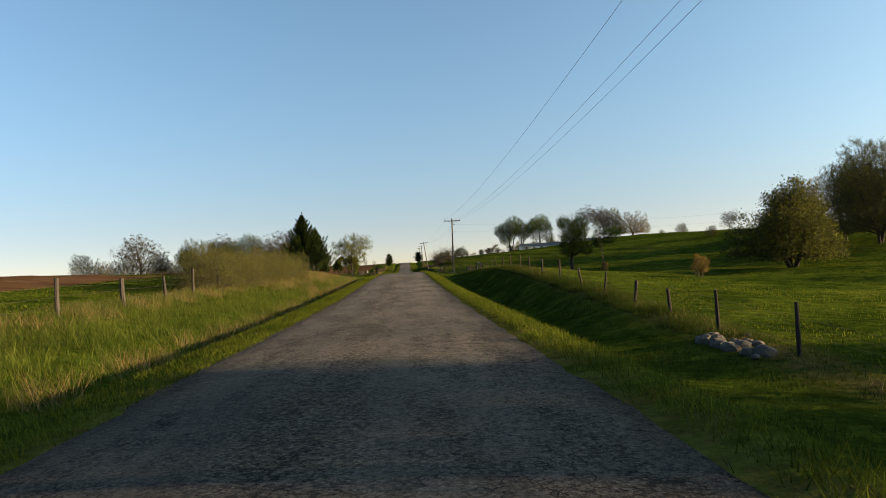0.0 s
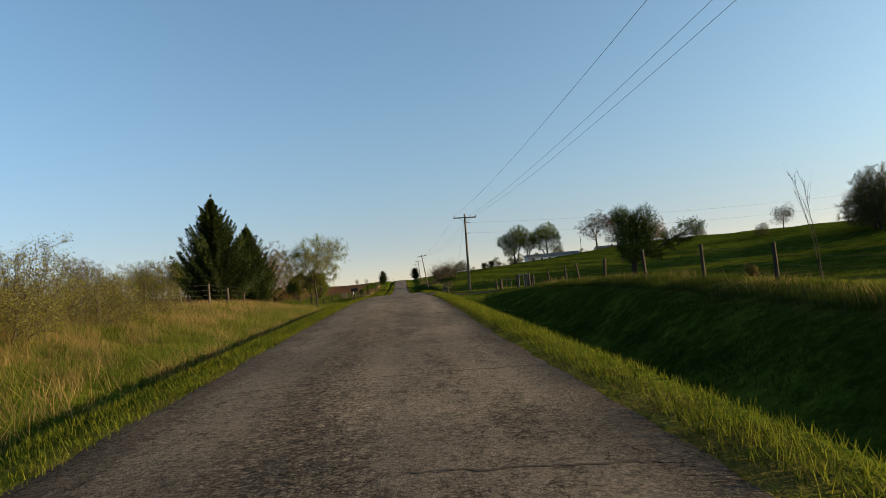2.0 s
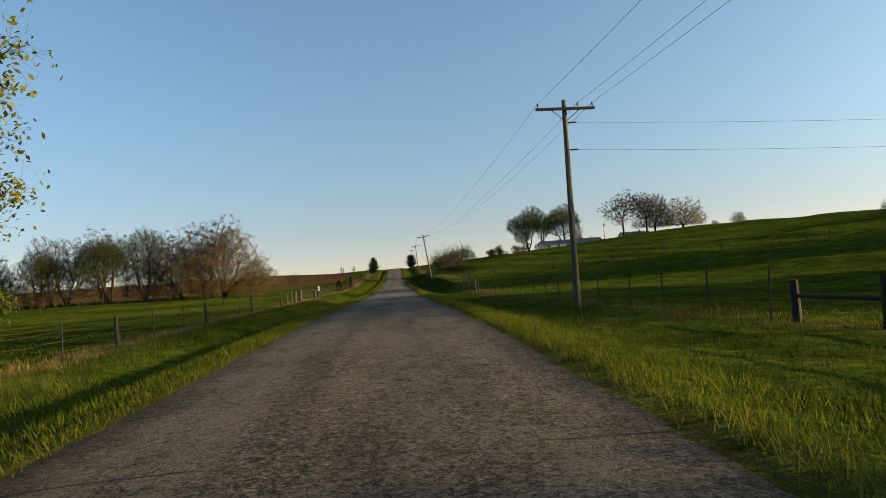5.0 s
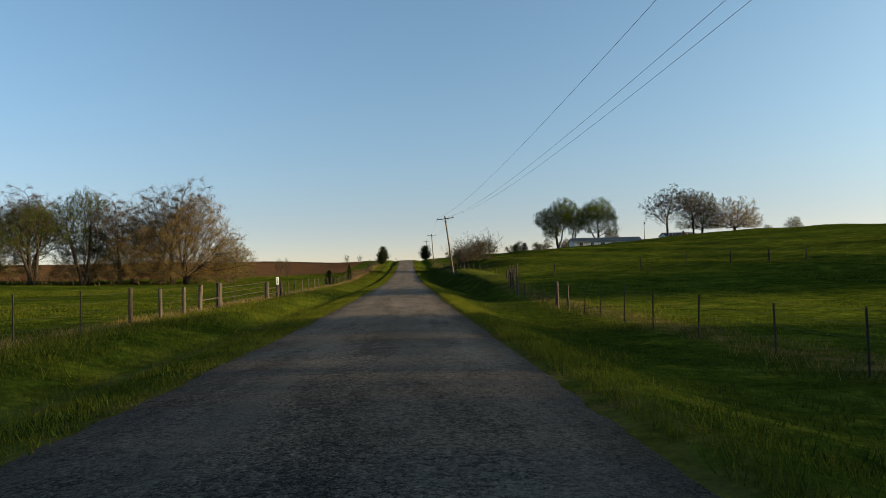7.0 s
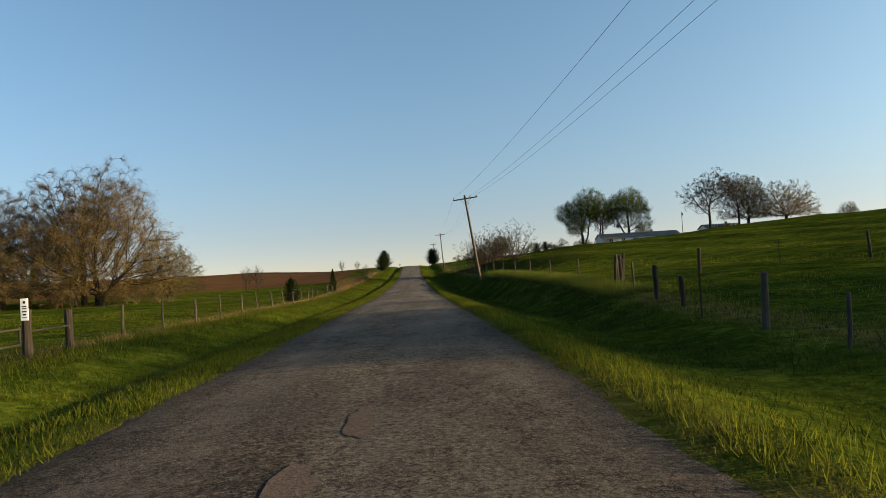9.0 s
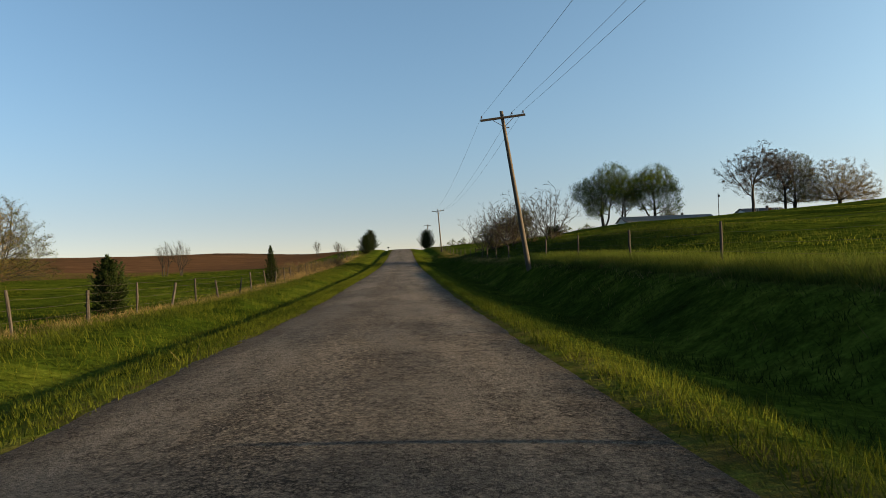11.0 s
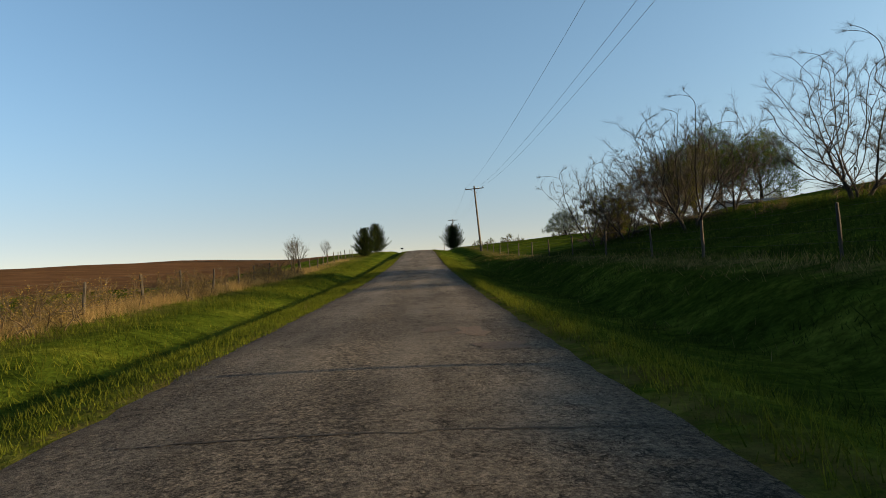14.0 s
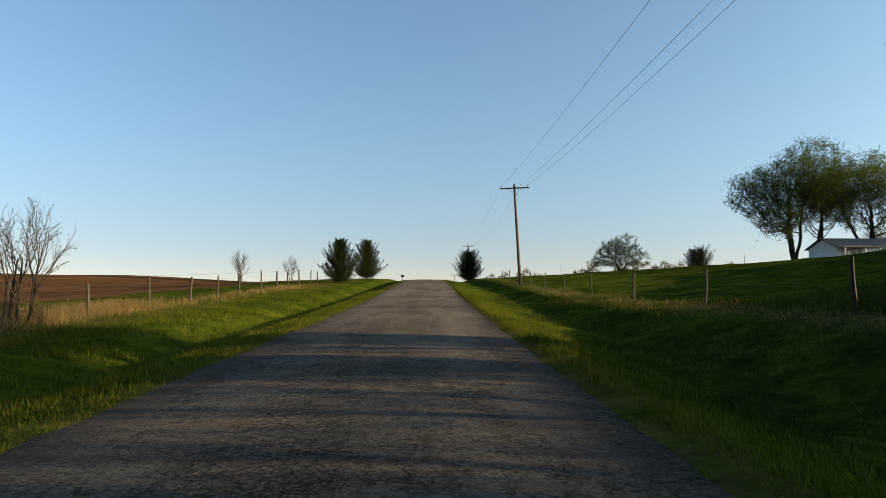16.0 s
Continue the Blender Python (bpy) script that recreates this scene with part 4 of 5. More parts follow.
BRUSH = dict(girth=0.022, thin=0.006, fine=7, fine_long=0.6, levels=[
    dict(long=0.8, kids=6, bend=0.13, segs=4, taper=0.35, **{"from": 0.2}),
    dict(long=0.5, angle=38, kids=4, bend=0.18, up=0.08, segs=3, thick=0.6),
    dict(long=0.5, angle=42, bend=0.22, segs=2)])




def clump_stems(seed, n, spread, lean):
    g = np.random.default_rng(seed)
    return [(*g.normal(0, spread, 2), *g.normal(0, lean, 2)) for _ in range(n)]


def cedar(name, label, seed, height, radius, branches=230, profile=0.75, group="", clear=0.04):
    """An eastern cedar: a trunk, and boughs set with short flat sprays."""
    g = np.random.default_rng(seed)
    w = Wood(seed)
    w.tube("trunk", [(0, 0, -0.2), (0.03, 0, height * 0.5), (0, 0.02, height * 0.97)], [0.035 * height * 0.55, 0.018 * height * 0.6, 0.008], 7)
    tri = []
    for k in range(branches):
        u = clear + (1 - clear) * ((k + g.uniform(0, 1)) / branches) ** 1.15
        ln = radius * (1 - u) ** profile * g.uniform(0.55, 1.16) * (1 + 0.22 * math.sin(k * 2.4 * 3 + seed) * math.sin(u * 17 + seed)) * min(1, 0.6 + u * 5) + 0.012 * height
        a = k * 2.4 + g.uniform(-0.5, 0.5)
        rise = g.uniform(0.35, 0.95) + 0.7 * u
        out = np.array((math.cos(a), math.sin(a), 0))
        p0 = np.array((0, 0, u * height * 0.98))
        s5 = np.linspace(0, 1, 4)[:, None]
        w.tube("branching", p0 + out * ln * s5 + np.array((0, 0, ln)) * (rise * s5 * s5 - 0.08 * s5), np.linspace(0.010, 0.003, 4) * (0.5 + ln), 3)
        m = int((50 + 150 * ln) * (1.5 if height > 5.5 else 1.0))
        s = g.uniform(0.05, 1.0, m)[:, None] ** 0.8
        c = p0 + out * ln * s + np.array((0, 0, ln)) * (rise * s * s - 0.08 * s) + g.normal(0, 0.05 + 0.09 * ln, (m, 3)) * (1.15 - s)
        d = out * (0.5 + 0.9 * s) + g.normal(0, 0.5, (m, 3)) + np.array((0, 0, 0.45 + 0.5 * u))
        d /= np.linalg.norm(d, axis=1)[:, None]
        e = np.cross(d, g.normal(0, 1, (m, 3)))
        e /= np.linalg.norm(e, axis=1)[:, None] + 1e-9
        z = g.uniform(0.05, 0.13, m)[:, None] * (0.7 + 0.05 * height)
        tri.append(np.stack([c - e * z * 0.20, c + e * z * 0.20, c + d * z], 1))
    m = 60
    c = np.stack([g.normal(0, 0.03, m), g.normal(0, 0.03, m), height * g.uniform(0.93, 1.04, m)], 1)
    d = g.normal(0, 0.3, (m, 3)) + np.array((0, 0, 1.0))
    e = np.cross(d, g.normal(0, 1, (m, 3)))
    e *= 0.02 / (np.linalg.norm(e, axis=1)[:, None] + 1e-9)
    tri.append(np.stack([c - e, c + e, c + d * 0.14], 1))
    tri = np.concatenate(tri)
    ob = thing(name, label, "tree", group=group)
    mesh_part("trunk", mesh_from("trunk", np.concatenate(w.v["trunk"]), np.concatenate(w.f["trunk"]), BARK, True), ob)
    mesh_part("branching", mesh_from("branching", np.concatenate(w.v["branching"]), np.concatenate(w.f["branching"]), BARK), ob)
    mesh_part("foliage", mesh_from("foliage", tri, np.arange(3 * len(tri)).reshape(-1, 3), CEDAR), ob)
    return ob


# left of the road: cedars, flowering tree, thicket
stand(cedar("cedar", "tall dark green cedar beside the dry bank", 1, 6.5, 2.6, 480, 1.0), -11.0, 61.7)
stand(cedar("cedar", "smaller dark green cedar behind the tall one", 2, 5.6, 2.2, 400, 1.0), -10.5, 68.4)
stand(cedar("cedar", "young dark cedar on the fence line", 3, 2.7, 0.6, 90), -10.0, 217.4)
stand(cedar("cedar", "bushy young cedar by the pasture fence", 4, 1.95, 0.75, 150, 0.6), -10.2, 189.6)
stand(cedar("cedar", "rounded dark cedar on the verge", 5, 3.9, 1.8, 240, 0.62), -8.2, 313.5)
stand(cedar("cedar", "rounded dark cedar on the verge near the crest", 6, 5.2, 2.3, 260, 0.6), -8.6, 344)
stand(cedar("cedar", "dense black-green cedar at the crest", 7, 5.0, 2.6, 360, 0.42, clear=0.02), 7.2, 377)
stand(cedar("cedar", "low cedar bush on the hill pasture", 8, 2.6, 1.7, 140, 0.4), 40.5, 352)
stand(cedar("cedar", "dark cedar beside the hill fence", 9, 3.2, 1.6, 120, 0.4), 47, 372)

blossom = grown_tree("flowering_tree", "small round tree in fresh yellow-green leaf beside the ditch", 27, 6.1, 5.0, 0.2, "round", 1000, 38, girth=0.075, thin=0.0042, leaf=PALE, leaf_size=0.040, per=2,
                     scatter=0.06, share=0.8, twigs=3, twig_long=3.4, rise=0.14, lean=(-0.04, 0), lobes=16)
stand(blossom, -7.0, 76.6)
stand(tree("bush", "dense golden-green bush behind the flowering tree", 22, 2.9, 2.9, dict(SMALL, fine=5, girth=0.035), BANK, 0.042, 5, 0.08, category="shrub", stems=clump_stems(22, 3, 0.2, 0.3), full=88), -7.9, 78.4)
sapling = tree("sapling", "thin sapling with sparse buds by the fence", 31, 3.0, 1.7, dict(SMALL, girth=0.05, thin=0.005, fine=3, twig_up=0.4, levels=SMALL["levels"][:3]), OLIVE, 0.02, 1, 0.03, stems=((0, 0, 0, 0.1), (0.15, 0.1, 0.12, 0), (-0.15, 0, -0.15, 0.1)))
stand(sapling, -9.4, 266.8)
for i, (x, y, s) in enumerate(((-27, 244, 1.3), (-25.2, 244.5, 1.35), (-19.5, 322, 1.2), (-16, 330, 1.0))):
    again(sapling, x, y, s, 70 * i, label="bare thin sapling standing in the field")

thicket = grown_tree("thicket", "thicket of golden-olive brush in bud on the fence line", 41, 2.9, 3.9, 0.02, "dome", 1500, 34, 9, 0.9, girth=0.028, thin=0.005, leaf=GOLD, leaf_size=0.026, per=2, scatter=0.08,
                     share=0.45, twigs=3, twig_long=2.6, bark=TWIG, lobes=12, rise=0.2, category="shrub")
stand(thicket, -9.6, 22, 0.75)
for i, (x, y, s) in enumerate(((-10.4, 24, 0.8), (-9.2, 26, 0.68), (-10.0, 28.6, 0.85), (-9.0, 31.0, 0.66), (-9.8, 33.5, 0.82), (-9.0, 36.2, 0.70), (-10.1, 38.5, 0.86), (-9.2, 41, 0.72), (-10.2, 43.5, 0.82), (-9.6, 46.5, 0.7),
                               (-11.4, 31, 0.95), (-11.8, 36, 0.9), (-11.3, 26, 0.9), (-11.8, 41, 0.95))):
    again(thicket, x, y, s, 47 * i, 0.9 + 0.2 * math.sin(i * 2.3))
bramble = tree("bramble", "tangle of dead brown weeds along the fence", 43, 1.4, 2.6, dict(BRUSH, fine=6), RUSSET, 0.022, 1, 0.10, RED_TWIG, RED_TWIG, "shrub", clump_stems(43, 7, 0.7, 0.5))
stand(bramble, -9.9, 229)
for i in range(22):
    again(bramble, -10.1 + 0.5 * math.sin(i * 2.1), 224 + 2.05 * i, 0.85 + 0.2 * math.sin(i * 1.7), 61 * i, 0.85)

# tree line beyond the left pasture
oak = grown_tree("oak", "broad old tree with golden-brown buds and low spreading limbs", 51, 13, 18, 0.06, "dome", 4200, 46, girth=0.50, thin=0.015, leaf=RUSSET, leaf_size=0.052, per=3, scatter=0.22,
                 share=0.62, twigs=4, twig_long=2.0, twig=RED_TWIG, lobes=20)
stand(oak, -35.0, 210, 1.07, 20)
pale = grown_tree("field_tree", "tall tree with pale green spring leaves", 52, 15, 9.5, 0.10, "round", 2600, 46, 2, 0.3, girth=0.26, thin=0.013, leaf=LEAF, leaf_size=0.085, per=2, scatter=0.25, share=0.4, twigs=3, twig_long=2.2)
bare = grown_tree("bare_tree", "leafless grey tree with fine upright branches", 53, 15, 12.5, 0.13, "round", 1400, 42, girth=0.30, thin=0.012, twigs=3, twig_long=2.4, lobes=26, rise=0.05, hold=1.2, out=0.5)
olive = grown_tree("field_tree", "rounded tree with olive spring buds", 54, 12, 12, 0.07, "dome", 2800, 42, 2, 0.5, girth=0.30, thin=0.015, leaf=OLIVE, leaf_size=0.070, per=2, scatter=0.22, share=0.4, twigs=4, twig_long=2.0, lobes=18)
again(bare, -38.5, 214, 1.17, 130, label="leafless grey tree rising behind the golden one")
stand(pale, -50, 208, 1.0, 10)
stand(bare, -45, 209, 0.95, 0)
stand(olive, -29.5, 216, 0.6, 90)
for i, (src, x, y, s) in enumerate(((bare, -57, 206, 1.0), (olive, -64, 206, 1.15), (pale, -61, 214, 0.9), (oak, -76, 208, 0.6), (bare, -81, 201, 1.05), (olive, -86, 205, 0.85), (oak, -92, 202, 0.55),
                                     (olive, -98, 203, 0.8), (bare, -41, 217, 0.85), (pale, -70, 212, 0.7), (olive, -78, 204, 0.8), (olive, -53, 216, 0.85), (olive, -45, 214, 0.95), (pale, -55, 203, 0.85), (pale, -68, 203, 0.75))):
    again(src, x, y, s, 53 * i + 20)
for i, (x, y, s) in enumerate(((-58, 203, 2.2), (-63, 202, 2.4), (-68, 201, 2.3), (-53, 205, 1.9), (-74, 200, 2.6), (-80, 198, 2.6), (-40, 208, 1.4), (-88, 197, 2.6), (-33, 209, 1.5), (-95, 197, 2.5), (-43, 205, 2.2), (-48, 206, 2.4), (-28, 211, 1.8), (-37, 206, 1.6), (-31, 208, 1.8))):
    again(bramble, x, y, s, 40 * i, label="brown undergrowth below the tree line")

# right of the road: pasture tree, willow, shrub, snag
walnut = grown_tree("pasture_tree", "old leaning pasture tree in young leaf", 66, 9.6, 7.0, 0.2, "round", 1300, 42, girth=0.32, thin=0.010, leaf=LEAF, leaf_size=0.075, per=2, scatter=0.22, share=0.6, twigs=4, twig_long=2.0,
                    lean=(-0.12, 0), lobes=12, extra=((2.4, 0, 3.6, 1.0, 50), (4.2, 0.2, 4.8, 1.2, 80), (6.0, 0, 5.5, 1.3, 90), (7.4, 0.3, 6.1, 1.0, 60)))
stand(walnut, 27.4, 98.7)
willow = grown_tree("willow", "broad yellow-green willow in the pasture hollow", 62, 10.5, 11.5, 0.08, "dome", 3200, 44, 4, 0.7, girth=0.24, thin=0.010, leaf=OLIVE, leaf_size=0.115, per=2, scatter=0.28, share=0.36, twigs=4, twig_long=2.0, lobes=13)
stand(willow, 44.6, 64)
# unseen trees off to the right, added to shade the first stretch
for i, (x, y, s) in enumerate(((20, -25, 1.0), (23, -17, 1.1), (24, -9, 0.85), (27, -1, 0.5))):
    again(willow, x, y, s, 140 * i, label="broad willow out of view, added to shade the road start")
# belt carried on beyond what is seen, placed to shade the road
for i, (x, y, s) in enumerate(((80, 82, 1.05), (83, 90, 1.1), (79, 97, 1.0), (85, 104, 1.05), (82, 110, 0.8))):
    again(olive, x, y, 1.15 * s, 100 * i, 1.3, label="tall budding tree of the shelter belt above the pasture")
orange = tree("shrub", "small orange-brown shrub in the pasture", 63, 1.6, 1.2, BRUSH, RUSSET, 0.03, 3, 0.06, RED_TWIG, RED_TWIG, "shrub", clump_stems(63, 8, 0.22, 0.2))
stand(orange, 19.3, 31.8, 0.95)
again(orange, 22, 62, 0.7, 50, 1.3)
snag = tree("dead_sapling", "thin dead leaning sapling in the pasture", 64, 5.2, 0.8, dict(girth=0.035, thin=0.008, fine=4, levels=[dict(long=1.0, kids=5, bend=0.06, segs=6, taper=0.2, **{"from": 0.4}), dict(long=0.22, angle=25, bend=0.1, segs=3, up=0.1)]), stems=((0, 0, -0.16, 0), (0.06, 0.05, -0.12, 0)))
stand(snag, 18.0, 48.5)

# trees on the right-hand ridge
for i, (src, x, y, s) in enumerate(((oak, 100, 152, 1.0), (olive, 91, 145, 1.0), (bare, 104, 139, 1.08), (oak, 110, 138, 1.0), (bare, 117, 131, 1.1), (pale, 101, 134, 1.0), (bare, 98, 188, 0.5), (olive, 92, 188, 0.3), (olive, 161, 375, 0.6), (olive, 148, 372, 0.3), (olive, 87, 138, 0.85))):
    again(src, x, y, s, 77 * i)

# knoll trees by the road
knoll = grown_tree("knoll_tree", "bare many-branched tree on the shaded knoll", 71, 7.8, 7.6, 0.03, "fan", 1500, 44, 3, 0.5, girth=0.10, thin=0.005, twigs=4, twig_long=2.8, lobes=28, rise=0.03, hold=1.7, out=0.8, loose=0.42)
budding = grown_tree("knoll_tree", "tree in small olive leaf on the knoll", 72, 6.2, 5.6, 0.05, "fan", 1300, 40, 3, 0.4, girth=0.10, thin=0.006, leaf=OLIVE, leaf_size=0.045, per=2, scatter=0.10, share=0.4, twigs=3, twig_long=2.8, rise=0.06, lobes=12, hold=1.3, out=0.5, loose=0.42)
stand(knoll, 13.4, 250.4, 0.92)
stand(budding, 15.6, 258, 0.8)
for i, (src, x, y, s) in enumerate(((knoll, 16.7, 242.4, 0.88), (knoll, 16.6, 252.8, 0.72), (knoll, 11.4, 261.5, 0.78), (knoll, 12.6, 258.2, 0.72), (knoll, 13.8, 255.5, 0.8), (budding, 12.8, 262.5, 0.68))):
    again(src, x, y, s, 64 * i + 30)
for i, (x, y, s) in enumerate(((13.6, 262, 0.7), (14.6, 258, 0.7), (15.4, 253, 0.7), (14.2, 268, 0.7), (17, 243, 0.6), (15.0, 246, 0.6))):
    again(bramble, x, y, s, 45 * i, label="brown undergrowth below the knoll trees")

# farmstead grove
grove = grown_tree("shade_tree", "large shade tree in fresh green leaf by the farmhouse", 81, 19, 16, 0.10, "round", 2800, 42, 2, 0.3, girth=0.42, thin=0.02, leaf=LEAF, leaf_size=0.125, per=3, scatter=0.4, share=0.5, twigs=3, twig_long=2.0, lobes=12)
stand(grove, 57.5, 357, 1.0, 0)
again(grove, 75.5, 366, 1.0, 100)
again(pale, 65, 363, 1.0, 30)
again(bare, 96, 347, 1.3, 40)
again(bare, 108, 352, 1.2, 200)
again(olive, 113, 356, 1.4, 250)
again(oak, 124, 352, 1.05, 80)
again(olive, 84, 376, 0.5, 10)
roundtree = grown_tree("round_tree", "small rounded tree in pale blossom in the pasture", 82, 6.2, 8.0, 0.12, "dome", 1600, 40, 2, 0.5, girth=0.15, thin=0.010, leaf=SILVER, leaf_size=0.045, per=2, scatter=0.12, twigs=4, twig_long=1.6, lobes=11)
stand(roundtree, 30.6, 359, 1.0)

# far trees beyond the crest
far_tree = stand(tree("far_tree", "far tree on the skyline beyond the crest", 83, 12, 11, dict(BIG, thin=0.05, fine=10, levels=BIG["levels"][:3]), OLIVE, 0.28, 1, 0.4, full=90), 36, 600)
for i in range(14):
    again(far_tree, 42 + 10 * i + 3 * math.sin(i * 5), 590 + 25 * math.sin(i * 3.3), 1.0 + 0.2 * math.sin(i * 2.7), 33 * i, label="far tree on the skyline beyond the crest")

# ---- utility line ----
def utility_pole(base, top, label, arm=2.6, extra=()):
    """A wooden pole with crossarm, braces and insulators. base and top are places; returns the wire points."""
    b, t = Vector(base), Vector(top)
    ob = thing("utility_pole", label, "utility pole", base, "poles along the road")
    d = t - b
    up = d.normalized()
    bm = bmesh.new()
    n = 10
    rings = []
    for i in range(n + 1):
        s = i / n
        r = 0.155 - 0.055 * s
        c = d * s - up * 0.4 * (1 - s)
        rings.append([bm.verts.new(c + Vector((math.cos(a) * r, math.sin(a) * r, 0))) for a in [k * math.tau / 12 for k in range(12)]])
    for p, q in zip(rings, rings[1:]):
        for k in range(12):
            bm.faces.new((p[k], p[(k + 1) % 12], q[(k + 1) % 12], q[k]))
    bm.faces.new(rings[-1])
    part("pole", bm, POLE_WOOD, ob, "weathered brown wooden pole", True)
    side = Vector((1, 0, 0)) - up * up.x
    side.normalize()
    at = d - up * 0.42 + Vector((0, -0.17, 0))
    bm = bmesh.new()
    m = Matrix.Translation(at) @ Matrix((side, up.cross(side), up)).transposed().to_4x4()
    bmesh.ops.create_cube(bm, size=1.0, matrix=m @ Matrix.Diagonal((arm, 0.09, 0.12, 1)))
    bmesh.ops.bevel(bm, geom=list(bm.edges), offset=0.008, segments=1, affect="EDGES")
    part("crossarm", bm, DARK_WOOD, ob, "dark wooden crossarm")
    for s in (-1, 1):
        bm = bmesh.new()
        rod(bm, at + side * s * 0.62 - up * 0.05, d - up * 0.97 + Vector((0, -0.14, 0)), 0.016, 0.016, 6)
        part("brace", bm, STEEL, ob)
    ends = []
    for s in (-arm / 2 + 0.1, arm / 2 - 0.1, arm / 2 - 0.75):
        bm = bmesh.new()
        foot = at + side * s + up * 0.06
        rod(bm, foot, foot + up * 0.10, 0.014, 0.014, 6)
        rod(bm, foot + up * 0.08, foot + up * 0.13, 0.05, 0.035, 10)
        rod(bm, foot + up * 0.13, foot + up * 0.20, 0.045, 0.03, 10)
        part("insulator", bm, CERAMIC, ob)
        ends.append(b + foot + up * 0.18)
    bm = bmesh.new()
    rod(bm, d - up * 1.0 + side * 0.12, d - up * 1.0 + side * 0.30, 0.03, 0.03, 8)
    part("bracket", bm, STEEL, ob)
    for z in extra:
        bm = bmesh.new()
        box(bm, (0.5, 0.05, 0.06), d - up * z + side * 0.25, bevel=0.006)
        part("side_arm", bm, DARK_WOOD, ob)
    return ends


def cable(a, b, sag, label, r=0.007, n=24):
    a, b = Vector(a), Vector(b)
    w = Wood(1)
    pts = [a.lerp(b, i / n) - Vector((0, 0, sag * 4 * (i / n) * (1 - i / n))) for i in range(n + 1)]
    w.tube("c", [tuple(p) for p in pts], [r] * (n + 1), 5)
    ob = new("overhead_cable", mesh_from("overhead_cable", np.concatenate(w.v["c"]), np.concatenate(w.f["c"]), CABLE, True))
    return tagged(ob, label, "cable", "cables of the utility line")


POLES = [((7.7, -9.5, gz(7.7, -9.5)), (7.8, -9.5, 9.6)), ((7.5, 96.8, gz(7.5, 96.8)), (7.75, 97.2, 8.75)), ((6.9, 203.0, gz(6.9, 203)), (5.85, 204.0, 8.97)),
         ((8.1, 311.6, gz(8.1, 311.6)), (7.62, 311.8, 11.2)), ((8.6, 404, gz(8.6, 404)), (8.6, 404.3, 12.6)), ((9, 505, gz(9, 505)), (9, 505, 9))]
POLE_LABELS = ["weathered wooden utility pole at the lane", "straight wooden utility pole beside the farm driveway", "leaning wooden utility pole on the grassy bank",
               "slightly leaning wooden utility pole by the fence", "wooden utility pole beyond the dark cedar", "far wooden utility pole past the crest"]
ends = [utility_pole(b, t, lab, extra=(1.0, 2.2) if i == 1 else ()) for i, ((b, t), lab) in enumerate(zip(POLES, POLE_LABELS))]
for p, q in zip(ends, ends[1:]):
    for a, b in zip(p, q):
        cable(a, b, 1.3, "thin dark overhead power cable between the poles")
cable((8.15, 97.2, 7.75), (82, 103, gz(82, 103) + 7.5), 1.2, "thin service cable crossing the pasture", 0.006)
cable((8.15, 97.2, 6.55), (82, 104, gz(82, 104) + 6.0), 1.2, "thin service cable crossing the pasture", 0.006)
cable((7.6, 97.1, 7.95), (5.0, 87.0, gz(5.0, 87.0)), 0.0, "straight guy cable anchoring the pole", 0.008)

# ---- fences ----
def post_mesh(seed, h, r, mat, sides=9):
    """A split or round fence post, uneven along its length, its top cut aslant."""
    g = np.random.default_rng(seed)
    w = Wood(seed)
    k = 6
    z = np.linspace(-0.3, h, k)
    pts = np.stack([np.cumsum(g.normal(0, 0.008, k)), np.cumsum(g.normal(0, 0.008, k)), z], 1)
    w.tube("p", pts, r * (1 - 0.12 * np.linspace(0, 1, k)) * g.uniform(0.9, 1.1, k), sides)
    v, f = np.concatenate(w.v["p"]), np.concatenate(w.f["p"])
    v = v * (1 + g.normal(0, 0.03, (len(v), 1)) * np.array([[1, 1, 0]]))
    o = len(v) - sides
    v[o:, 2] += g.uniform(-0.4, 0.4) * v[o:, 0]
    cap = [(o, o + i, o + i + 1, o + min(i + 2, sides - 1)) for i in range(1, sides - 2, 2)]
    return mesh_from("post", v, np.concatenate([f, np.array(cap)]), mat, False)


def steel_post_mesh(h):
    bm = bmesh.new()
    box(bm, (0.035, 0.006, h + 0.3), (0, 0, h / 2 - 0.15))
    box(bm, (0.006, 0.03, h + 0.3), (0, 0.018, h / 2 - 0.15))
    for i in range(7):
        box(bm, (0.014, 0.012, 0.01), (0, -0.008, 0.25 + i * 0.13))
    me = bpy.data.meshes.new("post")
    bm.to_mesh(me)
    bm.free()
    me.materials.append(STEEL)
    return me


WOODEN = [post_mesh(i, 1.22, 0.075 + 0.012 * (i % 3), POST_WOOD) for i in range(4)]
DARK = [post_mesh(i + 10, 1.22, 0.075 + 0.012 * (i % 3), DARK_WOOD) for i in range(4)]
SLIM = [post_mesh(i + 20, 1.2, 0.045 + 0.01 * (i % 2), POST_WOOD, 7) for i in range(4)]
TSTEEL = steel_post_mesh(1.25)


